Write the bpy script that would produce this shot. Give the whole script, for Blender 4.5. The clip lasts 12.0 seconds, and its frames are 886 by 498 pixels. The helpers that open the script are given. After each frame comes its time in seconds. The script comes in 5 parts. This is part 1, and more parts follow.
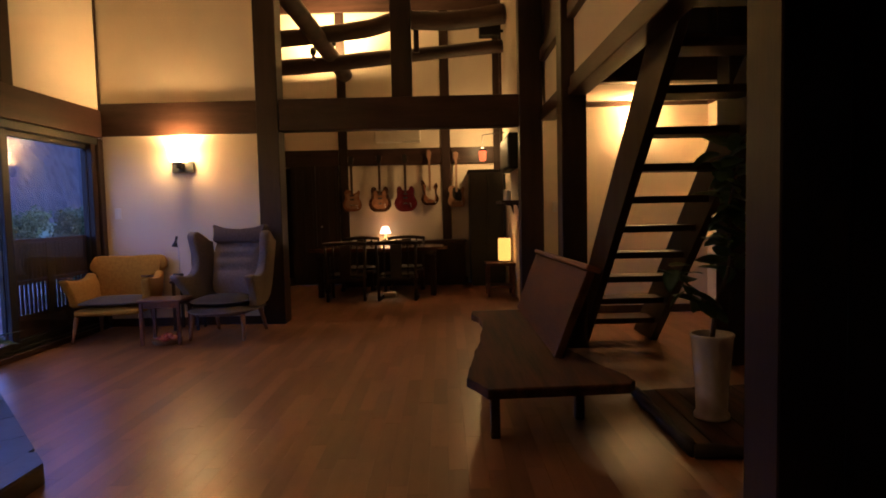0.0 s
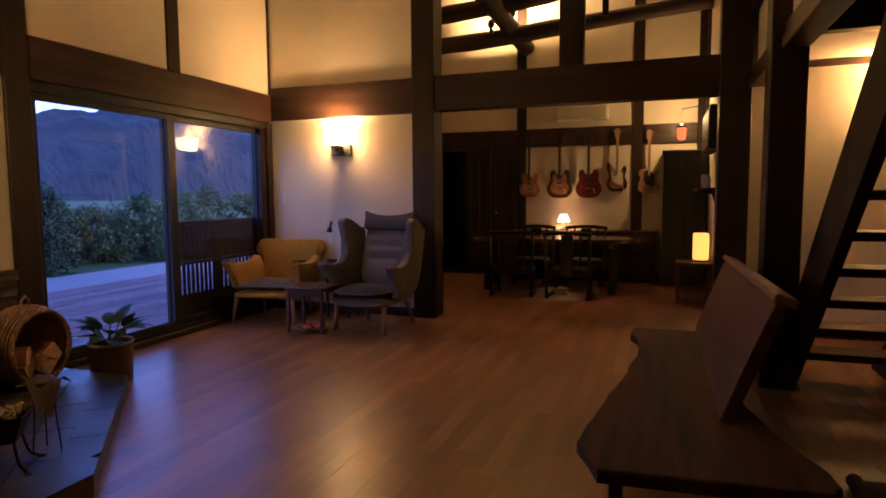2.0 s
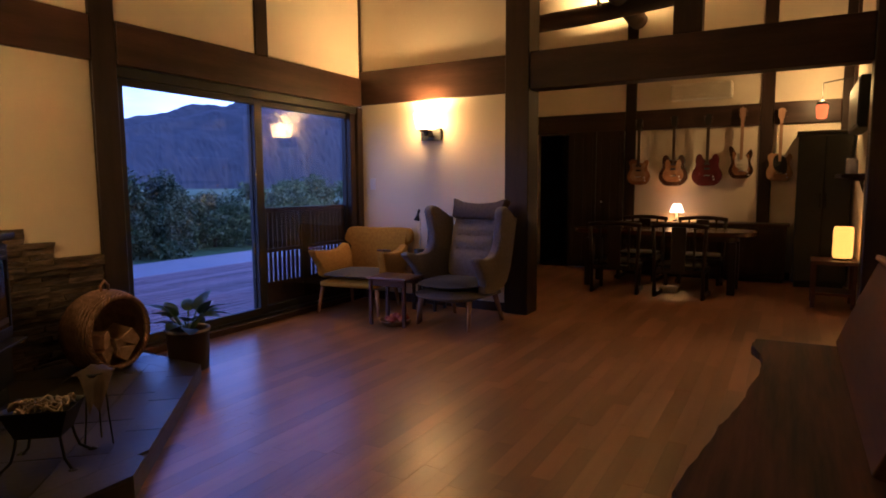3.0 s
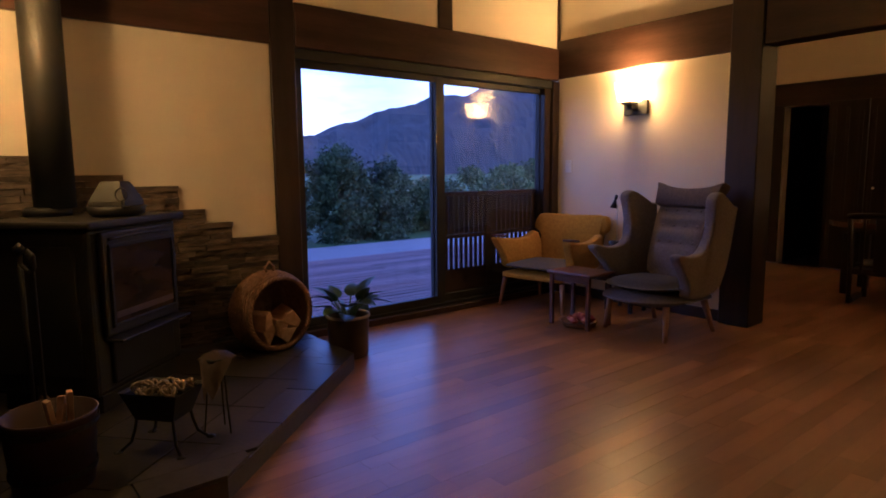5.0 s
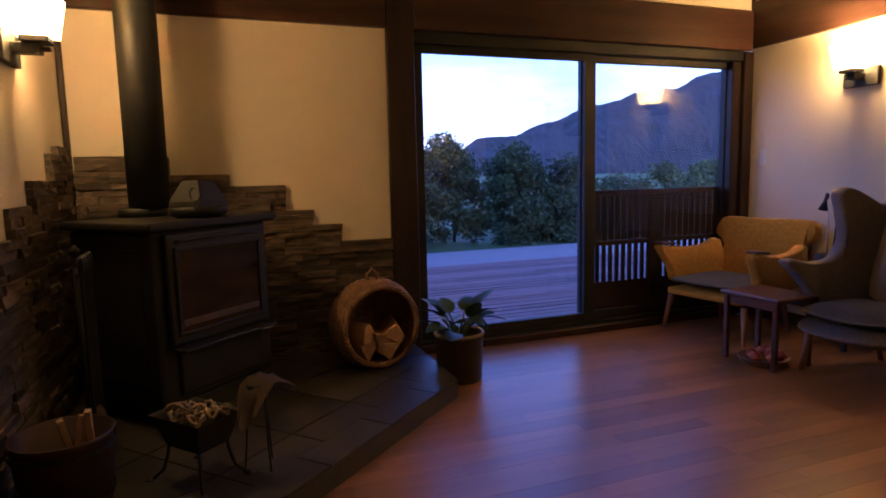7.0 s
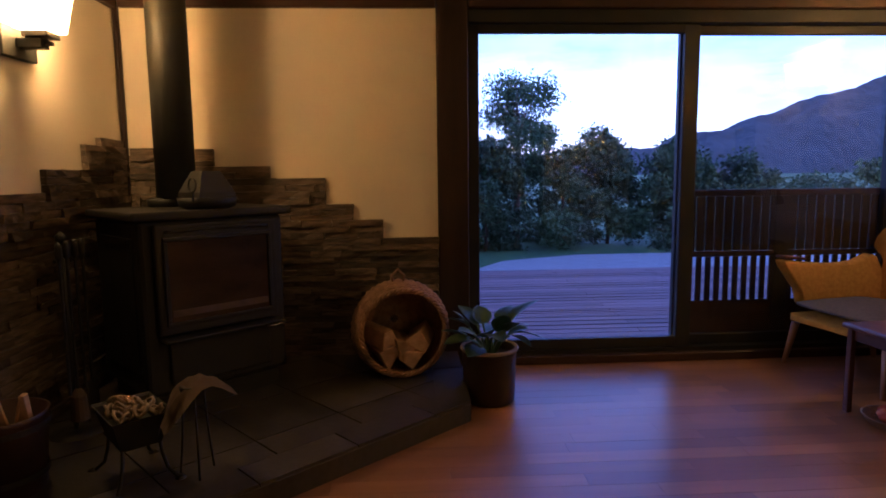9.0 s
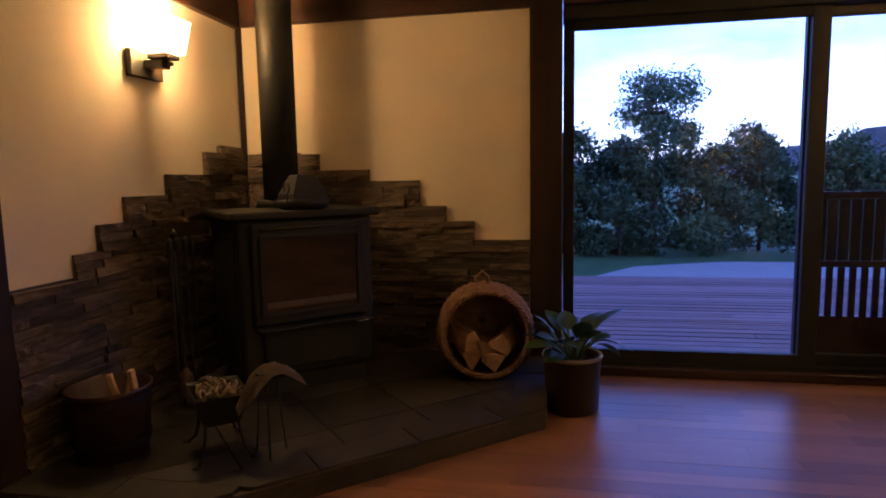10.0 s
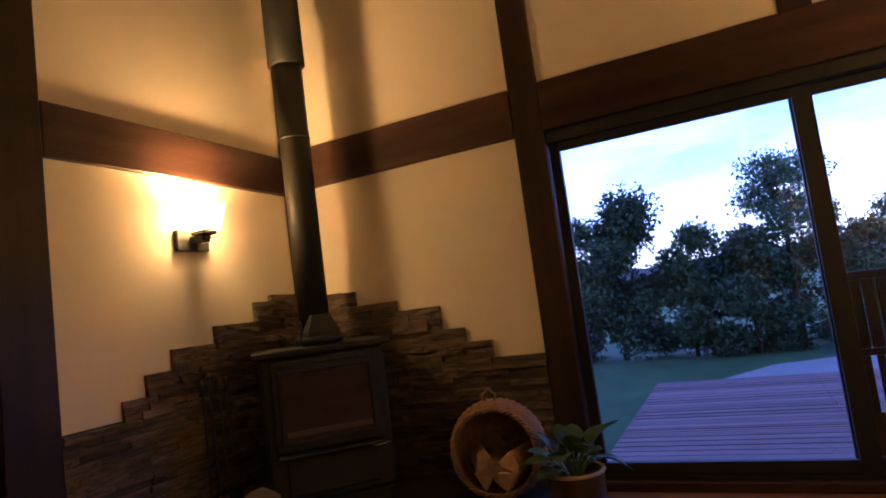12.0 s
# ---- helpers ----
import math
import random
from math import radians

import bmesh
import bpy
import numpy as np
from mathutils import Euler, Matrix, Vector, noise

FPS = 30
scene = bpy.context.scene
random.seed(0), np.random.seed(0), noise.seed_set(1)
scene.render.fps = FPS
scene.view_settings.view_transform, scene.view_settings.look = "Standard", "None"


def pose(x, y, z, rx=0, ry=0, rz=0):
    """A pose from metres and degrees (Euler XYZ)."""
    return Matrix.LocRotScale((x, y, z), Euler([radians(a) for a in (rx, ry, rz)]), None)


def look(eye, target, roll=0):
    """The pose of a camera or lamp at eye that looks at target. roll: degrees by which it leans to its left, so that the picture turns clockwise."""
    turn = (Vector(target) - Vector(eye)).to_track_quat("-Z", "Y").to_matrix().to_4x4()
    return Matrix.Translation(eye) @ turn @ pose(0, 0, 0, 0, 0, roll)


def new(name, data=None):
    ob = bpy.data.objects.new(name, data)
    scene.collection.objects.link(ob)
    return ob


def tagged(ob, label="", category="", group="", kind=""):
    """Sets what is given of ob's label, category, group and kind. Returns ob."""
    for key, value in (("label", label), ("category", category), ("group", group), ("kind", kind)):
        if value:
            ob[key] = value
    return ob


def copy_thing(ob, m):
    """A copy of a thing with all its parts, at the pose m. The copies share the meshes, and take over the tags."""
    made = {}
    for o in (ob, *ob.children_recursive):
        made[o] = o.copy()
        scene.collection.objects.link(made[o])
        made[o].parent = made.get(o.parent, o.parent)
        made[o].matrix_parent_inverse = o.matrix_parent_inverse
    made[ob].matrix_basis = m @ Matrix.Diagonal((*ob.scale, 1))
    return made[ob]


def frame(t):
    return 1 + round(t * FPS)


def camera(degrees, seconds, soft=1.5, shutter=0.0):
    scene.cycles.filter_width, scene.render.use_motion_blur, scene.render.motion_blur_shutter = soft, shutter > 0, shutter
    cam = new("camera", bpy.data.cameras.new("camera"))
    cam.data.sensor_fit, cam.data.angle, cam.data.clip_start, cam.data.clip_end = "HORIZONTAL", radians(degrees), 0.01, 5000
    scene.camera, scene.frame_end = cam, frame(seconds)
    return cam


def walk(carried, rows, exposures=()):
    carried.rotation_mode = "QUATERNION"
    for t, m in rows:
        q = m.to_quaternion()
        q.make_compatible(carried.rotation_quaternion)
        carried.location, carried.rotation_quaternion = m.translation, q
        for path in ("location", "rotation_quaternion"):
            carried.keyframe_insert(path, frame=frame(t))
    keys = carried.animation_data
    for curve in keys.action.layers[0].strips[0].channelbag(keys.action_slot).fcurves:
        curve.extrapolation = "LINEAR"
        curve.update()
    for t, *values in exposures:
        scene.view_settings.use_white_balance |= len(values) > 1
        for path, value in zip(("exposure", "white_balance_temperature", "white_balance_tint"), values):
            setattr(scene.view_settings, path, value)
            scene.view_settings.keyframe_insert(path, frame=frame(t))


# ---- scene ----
cam = camera(71.80, 12.0, soft=1.8)
PATH = [
    (0, (3.715, -2.001, 1.199), (3.709, -0.005, 1.075), -1.3),
    (0.5, (3.832, -1.770, 1.209), (3.595, 0.214, 1.118), -0.7),
    (1, (3.913, -1.592, 1.238), (3.532, 0.369, 1.146), -1.0),
    (1.5, (3.989, -1.333, 1.245), (3.444, 0.586, 1.116), -1.1),
    (2, (4.094, -1.137, 1.258), (3.428, 0.740, 1.083), -0.4),
    (2.5, (4.111, -0.929, 1.243), (3.282, 0.879, 1.032), 0.2),
    (3, (4.086, -0.696, 1.237), (3.102, 1.033, 1.028), -0.3),
    (5, (4.038, -0.009, 1.204), (2.494, 1.238, 0.954), -0.5),
    (5.5, (3.973, 0.153, 1.210), (2.330, 1.263, 0.947), -1.2),
    (6, (3.933, 0.360, 1.207), (2.216, 1.352, 0.947), -0.8),
    (6.5, (3.875, 0.551, 1.191), (2.075, 1.384, 0.930), -1.1),
    (7, (3.747, 0.720, 1.172), (1.885, 1.410, 0.931), -1.3),
    (9, (3.563, 1.603, 1.142), (1.581, 1.705, 0.901), -0.7),
    (9.5, (3.538, 1.746, 1.157), (1.560, 1.570, 0.919), -1.5),
    (10, (3.545, 1.914, 1.135), (1.592, 1.546, 0.909), -1.1),
    (10.5, (3.588, 2.110, 1.153), (1.676, 1.564, 0.935), -0.9),
    (11, (3.609, 2.296, 1.123), (1.703, 1.709, 0.969), -2.9),
    (11.5, (3.522, 2.670, 1.125), (1.672, 1.911, 1.126), -4.2),
    (12, (3.497, 2.821, 1.116), (1.693, 1.978, 1.306), -7.5),
]
walk(cam, [(t, look(e, g, r)) for t, e, g, r in PATH], exposures=[(0, 1.5, 4650, 50), (12, 1.5, 4650, 50)])

# ---- world and light ----
world = bpy.data.worlds.new("dusk")
scene.world = world
world.use_nodes = True
wn, wl = world.node_tree.nodes, world.node_tree.links
sky = wn.new("ShaderNodeTexSky")
sky.sky_type, sky.sun_disc = "NISHITA", False
sky.sun_elevation, sky.sun_rotation = radians(18), radians(90)
dusk = wn.new("ShaderNodeMix")
dusk.data_type, dusk.blend_type = "RGBA", "MULTIPLY"
dusk.inputs["Factor"].default_value = 1.0
dusk.inputs["B"].default_value = (0.90, 0.92, 1.18, 1)
wl.new(sky.outputs[0], dusk.inputs["A"])
# thin evening cloud
at, stretch, cloud, share, veil = (wn.new("ShaderNode" + k) for k in ("TexCoord", "Mapping", "TexNoise", "MapRange", "Mix"))
stretch.inputs["Scale"].default_value = (2.2, 2.2, 9.0)
cloud.inputs["Scale"].default_value, cloud.inputs["Detail"].default_value, cloud.inputs["Roughness"].default_value = 2.0, 7.0, 0.6
share.inputs[1].default_value, share.inputs[2].default_value, share.inputs[3].default_value, share.inputs[4].default_value = 0.38, 0.66, 0.72, 1.25
veil.data_type, veil.blend_type = "RGBA", "MULTIPLY"
veil.inputs["Factor"].default_value = 1.0
wl.new(at.outputs["Generated"], stretch.inputs[0])
wl.new(stretch.outputs[0], cloud.inputs[0])
wl.new(cloud.outputs[0], share.inputs[0])
wl.new(dusk.outputs["Result"], veil.inputs["A"])
wl.new(share.outputs[0], veil.inputs["B"])
wl.new(veil.outputs["Result"], wn["Background"].inputs[0])
wn["Background"].inputs[1].default_value = 0.145
sun = new("sun", bpy.data.lights.new("sun", "SUN"))
sun.data.energy, sun.data.angle, sun.data.color = 0.05, radians(20), (1, 0.85, 0.75)
sun.matrix_world = look((0, 0, 20), (5, 8, 14))

WARM = (1.0, 0.585, 0.085)
SCONCE_W = 46.0
SPOT_W = 72.0


def lamp(name, loc, watts, radius, color=WARM):
    ob = new(name, bpy.data.lights.new(name, "POINT"))
    ob.data.energy, ob.data.shadow_soft_size, ob.data.color = watts, radius, color
    ob.location = loc
    return ob


# ---- materials ----
def mat(name, rough=0.6, metal=0.0):
    m = bpy.data.materials.new(name)
    m.use_nodes = True
    b = m.node_tree.nodes["Principled BSDF"]
    b.inputs["Roughness"].default_value, b.inputs["Metallic"].default_value = rough, metal
    return m, m.node_tree.nodes, m.node_tree.links, b


def surface(name, c1, c2, scale=(4, 4, 4), rough=0.6, metal=0.0, bump=0.2, fine=40, vary=0.0, rvar=0.15, coord="Object", detail=6, island=False):
    """Two-scale noise between two colours, bump, gloss variation, and a tone of its own for each object."""
    m, n, l, b = mat(name, rough, metal)
    tc, mp = n.new("ShaderNodeTexCoord"), n.new("ShaderNodeMapping")
    mp.inputs["Scale"].default_value = scale
    l.new(tc.outputs[coord], mp.inputs[0])
    n1, n2 = n.new("ShaderNodeTexNoise"), n.new("ShaderNodeTexNoise")
    n1.inputs["Scale"].default_value, n1.inputs["Detail"].default_value = 1.0, detail
    n2.inputs["Scale"].default_value, n2.inputs["Detail"].default_value = fine, 4
    oi = n.new("ShaderNodeNewGeometry" if island else "ShaderNodeObjectInfo")
    rand = oi.outputs["Random Per Island" if island else "Random"]
    off = n.new("ShaderNodeVectorMath")
    off.operation = "MULTIPLY_ADD"
    off.inputs[1].default_value = (37, 37, 37)
    l.new(rand, off.inputs[0])
    l.new(mp.outputs[0], off.inputs[2])
    l.new(off.outputs[0], n1.inputs[0])
    l.new(off.outputs[0], n2.inputs[0])
    ramp = n.new("ShaderNodeValToRGB")
    ramp.color_ramp.elements[0].position, ramp.color_ramp.elements[1].position = 0.3, 0.7
    ramp.color_ramp.elements[0].color, ramp.color_ramp.elements[1].color = (*c1, 1), (*c2, 1)
    mix = n.new("ShaderNodeMath")
    mix.operation = "MULTIPLY_ADD"
    mix.inputs[1].default_value = 0.3
    l.new(n2.outputs[0], mix.inputs[0])
    sub = n.new("ShaderNodeMath")
    sub.operation = "MULTIPLY_ADD"
    sub.inputs[1].default_value, sub.inputs[2].default_value = 1.0, -0.15
    l.new(n1.outputs[0], sub.inputs[0])
    l.new(sub.outputs[0], mix.inputs[2])
    l.new(mix.outputs[0], ramp.inputs[0])
    col = ramp.outputs[0]
    if vary:
        hsv, mr = n.new("ShaderNodeHueSaturation"), n.new("ShaderNodeMapRange")
        mr.inputs[3].default_value, mr.inputs[4].default_value = 1 - vary, 1 + vary
        l.new(rand, mr.inputs[0])
        l.new(mr.outputs[0], hsv.inputs["Value"])
        l.new(col, hsv.inputs["Color"])
        col = hsv.outputs[0]
    l.new(col, b.inputs["Base Color"])
    rr = n.new("ShaderNodeMapRange")
    rr.inputs[3].default_value, rr.inputs[4].default_value = max(0.03, rough - rvar), min(1, rough + rvar)
    l.new(n1.outputs[0], rr.inputs[0])
    l.new(rr.outputs[0], b.inputs["Roughness"])
    if bump:
        bp = n.new("ShaderNodeBump")
        bp.inputs["Strength"].default_value, bp.inputs["Distance"].default_value = bump, 0.004
        l.new(mix.outputs[0], bp.inputs["Height"])
        l.new(bp.outputs[0], b.inputs["Normal"])
    return m


def glow(name, color, strength, clear=0.0):
    """A surface lit from within; clear: the share of light that it lets straight through."""
    m, n, l, b = mat(name, 0.4)
    if clear:
        tr, mx = n.new("ShaderNodeBsdfTransparent"), n.new("ShaderNodeMixShader")
        mx.inputs[0].default_value = clear
        l.new(b.outputs[0], mx.inputs[1])
        l.new(tr.outputs[0], mx.inputs[2])
        l.new(mx.outputs[0], n["Material Output"].inputs[0])
    b.inputs["Base Color"].default_value = (*[0.8 * c for c in color], 1)
    b.inputs["Emission Color"].default_value = (*color, 1)
    b.inputs["Emission Strength"].default_value = strength
    return m


def pane_glass(name):
    m, n, l, b = mat(name)
    fr, tr, gl, mx = (n.new("ShaderNode" + k) for k in ("LayerWeight", "BsdfTransparent", "BsdfGlossy", "MixShader"))
    po, ma = n.new("ShaderNodeMath"), n.new("ShaderNodeMath")
    po.operation, ma.operation = "POWER", "MULTIPLY_ADD"
    po.inputs[1].default_value, ma.inputs[1].default_value, ma.inputs[2].default_value = 4.0, 0.6, 0.038
    fr.inputs[0].default_value = 0.5
    l.new(fr.outputs["Facing"], po.inputs[0])
    l.new(po.outputs[0], ma.inputs[0])
    gl.inputs["Roughness"].default_value = 0.0
    tr.inputs[0].default_value = (0.93, 0.95, 0.95, 1)
    l.new(ma.outputs[0], mx.inputs[0])
    l.new(tr.outputs[0], mx.inputs[1])
    l.new(gl.outputs[0], mx.inputs[2])
    l.new(mx.outputs[0], n["Material Output"].inputs[0])
    return m


PLASTER = surface("plaster", (0.70, 0.61, 0.44), (0.76, 0.67, 0.50), (1.5, 1.5, 1.5), 0.85, bump=0.12, fine=60)
DARKWOOD = surface("dark_stained_wood", (0.015, 0.0085, 0.0055), (0.042, 0.022, 0.013), (9, 9, 1.0), 0.42, bump=0.25, fine=14)
DARKBEAM_X = surface("dark_stained_beam", (0.024, 0.012, 0.007), (0.065, 0.032, 0.017), (1.0, 9, 9), 0.42, bump=0.25, fine=14)
DARKBEAM_Y = surface("dark_stained_rail", (0.028, 0.013, 0.008), (0.07, 0.034, 0.018), (9, 1.0, 9), 0.42, bump=0.25, fine=14)
LOG = surface("old_log", (0.022, 0.013, 0.008), (0.075, 0.042, 0.024), (1.2, 6, 6), 0.6, bump=0.5, fine=10)
FLOORWOOD = surface("floor_plank_wood", (0.225, 0.102, 0.024), (0.295, 0.138, 0.033), (1.2, 1.0, 0.3), 0.33, bump=0.0, fine=5, vary=0.24, rvar=0.05, detail=3)
FLOORWOOD_FAR = surface("floor_plank_wood_joined", (0.225, 0.102, 0.024), (0.295, 0.138, 0.033), (6, 1.0, 6), 0.33, bump=0.0, fine=5, vary=0.24, rvar=0.05, detail=3, island=True)
for m in (FLOORWOOD, FLOORWOOD_FAR):
    m.node_tree.nodes["Principled BSDF"].inputs["Specular IOR Level"].default_value = 0.6
BLACK = surface("black_iron", (0.006, 0.0055, 0.005), (0.014, 0.013, 0.012), (8, 8, 8), 0.58, 0.0, bump=0.15)
BLACKPAINT = surface("black_paint", (0.008, 0.008, 0.008), (0.016, 0.015, 0.014), (6, 6, 6), 0.55, bump=0.05)
for m in (DARKWOOD, DARKBEAM_X, DARKBEAM_Y):
    m.node_tree.nodes["Principled BSDF"].inputs["Specular IOR Level"].default_value = 0.32
SLATE = surface("slate", (0.025, 0.022, 0.019), (0.062, 0.054, 0.046), (5, 5, 5), 0.42, bump=0.5, fine=8, vary=0.15)
STONE = surface("ledge_stone", (0.036, 0.027, 0.017), (0.155, 0.110, 0.062), (2.6, 1.5, 1.8), 0.75, bump=0.9, fine=5, vary=0.5)
GLASS = pane_glass("window_pane_glass")
SHADEGLASS = glow("lit_opal_glass", (1.0, 0.64, 0.12), 8.0, 0.28)
WHITEPLASTIC = surface("white_plastic", (0.70, 0.68, 0.63), (0.76, 0.74, 0.70), (5, 5, 5), 0.4, bump=0.02)


# ---- mesh helpers ----
def thing(name, label, category, loc=(0, 0, 0), rz=0.0, group="", kind=""):
    ob = new(name)
    ob.empty_display_size = 0.1
    ob.matrix_world = pose(*loc, 0, 0, rz)
    return tagged(ob, label, category, group, kind)


def part(name, bm, material, parent=None, label="", smooth=False):
    me = bpy.data.meshes.new(name)
    bmesh.ops.recalc_face_normals(bm, faces=bm.faces)
    bm.to_mesh(me)
    bm.free()
    if smooth:
        for p in me.polygons:
            p.use_smooth = True
    me.materials.append(material)
    ob = new(name, me)
    ob.parent = parent
    if label:
        ob["label"] = label
    return ob


def box(x0, x1, y0, y1, z0, z1, bevel=0.0, bm=None, seg=1):
    bm = bm or bmesh.new()
    r = bmesh.ops.create_cube(bm, size=1.0)
    for v in r["verts"]:
        v.co = Vector((x0 + (v.co.x + 0.5) * (x1 - x0), y0 + (v.co.y + 0.5) * (y1 - y0), z0 + (v.co.z + 0.5) * (z1 - z0)))
    if bevel:
        es = list({e for v in r["verts"] for e in v.link_edges})
        bmesh.ops.bevel(bm, geom=es, offset=bevel, segments=seg, affect="EDGES", profile=0.5)
    return bm


def lathe(profile, steps=24, bm=None, at=(0, 0, 0), close=True):
    """Turn a profile of (radius, height) round the z axis."""
    bm = bm or bmesh.new()
    rings = []
    for r, z in profile:
        rings.append([bm.verts.new((at[0] + r * math.cos(2 * math.pi * i / steps), at[1] + r * math.sin(2 * math.pi * i / steps), at[2] + z)) for i in range(steps)])
    for a, b in zip(rings, rings[1:]):
        for i in range(steps):
            bm.faces.new((a[i], a[(i + 1) % steps], b[(i + 1) % steps], b[i]))
    if close:
        bm.faces.new(rings[0])
        bm.faces.new(rings[-1])
    return bm


def tube(points, radii, steps=10, bm=None):
    """A round bar along points; radii one for all or one each."""
    bm = bm or bmesh.new()
    pts = [Vector(p) for p in points]
    if not hasattr(radii, "__len__"):
        radii = [radii] * len(pts)
    rings = []
    side = None
    for i, p in enumerate(pts):
        d = (pts[min(i + 1, len(pts) - 1)] - pts[max(i - 1, 0)]).normalized()
        if side is None:
            side = d.orthogonal().normalized()
        side = (side - d * side.dot(d)).normalized()
        up = d.cross(side)
        rings.append([bm.verts.new(p + (side * math.cos(2 * math.pi * k / steps) + up * math.sin(2 * math.pi * k / steps)) * radii[i]) for k in range(steps)])
    for a, b in zip(rings, rings[1:]):
        for k in range(steps):
            bm.faces.new((a[k], a[(k + 1) % steps], b[(k + 1) % steps], b[k]))
    bm.faces.new(rings[0])
    bm.faces.new(rings[-1])
    return bm


def prism(outline, z0, z1, bm=None, bevel=0.0):
    """A flat outline of (x, y) raised from z0 to z1."""
    bm = bm or bmesh.new()
    lo = [bm.verts.new((x, y, z0)) for x, y in outline]
    hi = [bm.verts.new((x, y, z1)) for x, y in outline]
    n = len(outline)
    fs = [bm.faces.new(lo[::-1]), bm.faces.new(hi)]
    for i in range(n):
        fs.append(bm.faces.new((lo[i], lo[(i + 1) % n], hi[(i + 1) % n], hi[i])))
    if bevel:
        bmesh.ops.bevel(bm, geom=list(fs[1].edges), offset=bevel, segments=2, affect="EDGES", profile=0.5)
    return bm


def moved(bm, m):
    bmesh.ops.transform(bm, matrix=m, verts=bm.verts)
    return bm


def setting(name, bm, material, label, category):
    return tagged(part(name, bm, material), label, category, "", "structure")


# ---- the room: walls, posts, beams ----
TOP = 5.15          # height of the walls under the ceiling
BACK = 4.715        # main room's back wall
DIN = 8.25          # dining room's back wall
EAST = 4.95         # line of the stair posts

# window wall, x = 0
w = box(-0.14, 0, 0, 1.76, 0, 2.07)
box(-0.14, 0, 0, BACK, 2.36, TOP, bm=w)
box(-0.14, 0, -4.2, 0, 0, TOP, bm=w)
box(-0.14, 0, BACK + 0.12, DIN, 0, TOP, bm=w)
setting("wall_west", w, PLASTER, "cream plaster wall between dark timber posts", "wall")
# back wall with the sconce
w = box(0, 1.716, BACK, BACK + 0.12, 0, 2.085)
box(0, 1.716, BACK, BACK + 0.12, 2.44, TOP, bm=w)
setting("wall_north", w, PLASTER, "cream plaster wall panel under dark beam", "wall")
# south wall behind the stove
w = box(0, 1.744, -0.12, 0, 0, 2.055)
box(0, 1.744, -0.12, 0, 2.33, TOP, bm=w)
box(1.99, 4.80, -0.12, 0, 2.33, TOP, bm=w)
box(1.99, 4.80, -0.12, 0, 1.97, 2.055, bm=w)
setting("wall_south", w, PLASTER, "cream plaster wall behind the wood stove", "wall")
# dining back wall
w = moved(prism([(0, 0), (0.68, 0), (0.68, 1.97), (1.18, 1.97), (1.18, 0), (4.8, 0), (4.8, TOP), (0, TOP)], -DIN - 0.12, -DIN), Matrix(((1, 0, 0, 0), (0, 0, -1, 0), (0, 1, 0, 0), (0, 0, 0, 1))))
setting("wall_dining", w, PLASTER, "cream plaster dining wall hung with guitars", "wall")
# dark box added behind the doorway, so that the opening stays black
w = box(0.60, 0.66, DIN + 0.12, DIN + 1.2, 0, 2.1)
box(1.20, 1.26, DIN + 0.12, DIN + 1.2, 0, 2.1, bm=w)
box(0.60, 1.26, DIN + 1.2, DIN + 1.26, 0, 2.1, bm=w)
box(0.66, 1.20, DIN + 0.12, DIN + 1.2, 2.04, 2.1, bm=w)
box(0.60, 1.26, DIN + 0.1005, DIN + 1.26, -0.1, -0.002, bm=w)
setting("wall_closet", w, DARKWOOD, "dark box added behind the open doorway to keep it black", "wall")
# east side
w = box(4.83, 4.92, 0.082, 3.198, 2.30, 2.77)
box(4.83, 4.92, 3.422, 4.652, 2.30, 2.77, bm=w)
box(4.69, 4.79, 4.86, DIN, 0, TOP, bm=w)
setting("wall_east", w, PLASTER, "cream plaster wall beside the stairs", "wall")
w = box(4.785, 7.1, 4.9, 5.0, 0, TOP)
box(6.68, 6.78, -0.1, 4.9, 0, TOP, bm=w)
setting("wall_stair_room", w, PLASTER, "cream plaster wall behind the open stairs", "wall")
w = box(-0.2, 7.0, -4.3, -4.2, 0, TOP)
box(6.9, 7.0, -4.2, 0.02, 0, TOP, bm=w)
box(6.782, 6.9, -0.08, 0.02, 0, TOP, bm=w)
setting("wall_rear", w, PLASTER, "plain plaster wall of the rear room", "wall")
w = box(4.95, 6.9, -0.1, 0.02, 0, TOP)
box(4.82, 4.92, 0.082, 3.198, 2.90, TOP, bm=w)
box(4.82, 4.92, 3.422, 4.652, 2.90, TOP, bm=w)
setting("wall_panelling", w, DARKWOOD, "dark wooden panelling beside the stairs", "wall")
c = box(-0.2, 7.05, -4.35, DIN + 0.4, TOP, TOP + 0.12)
setting("ceiling", c, PLASTER, "high pale plaster ceiling above dark logs", "ceiling")
c = box(4.93, 6.68, 3.902, 4.9, 2.375, 2.475)
setting("ceiling_stair_room", c, PLASTER, "low pale ceiling behind the stairs", "ceiling")


def post(x0, x1, y0, y1, z1, label="dark stained timber post", z0=0.0):
    return tagged(part("post", box(x0, x1, y0, y1, z0, z1, 0.006), DARKWOOD), label, "post", "", "structure")


def beam(x0, x1, y0, y1, z0, z1, label="dark stained timber beam"):
    m = DARKBEAM_X if x1 - x0 > y1 - y0 else DARKBEAM_Y
    return tagged(part("beam", box(x0, x1, y0, y1, z0, z1, 0.006), m), label, "beam", "", "structure")


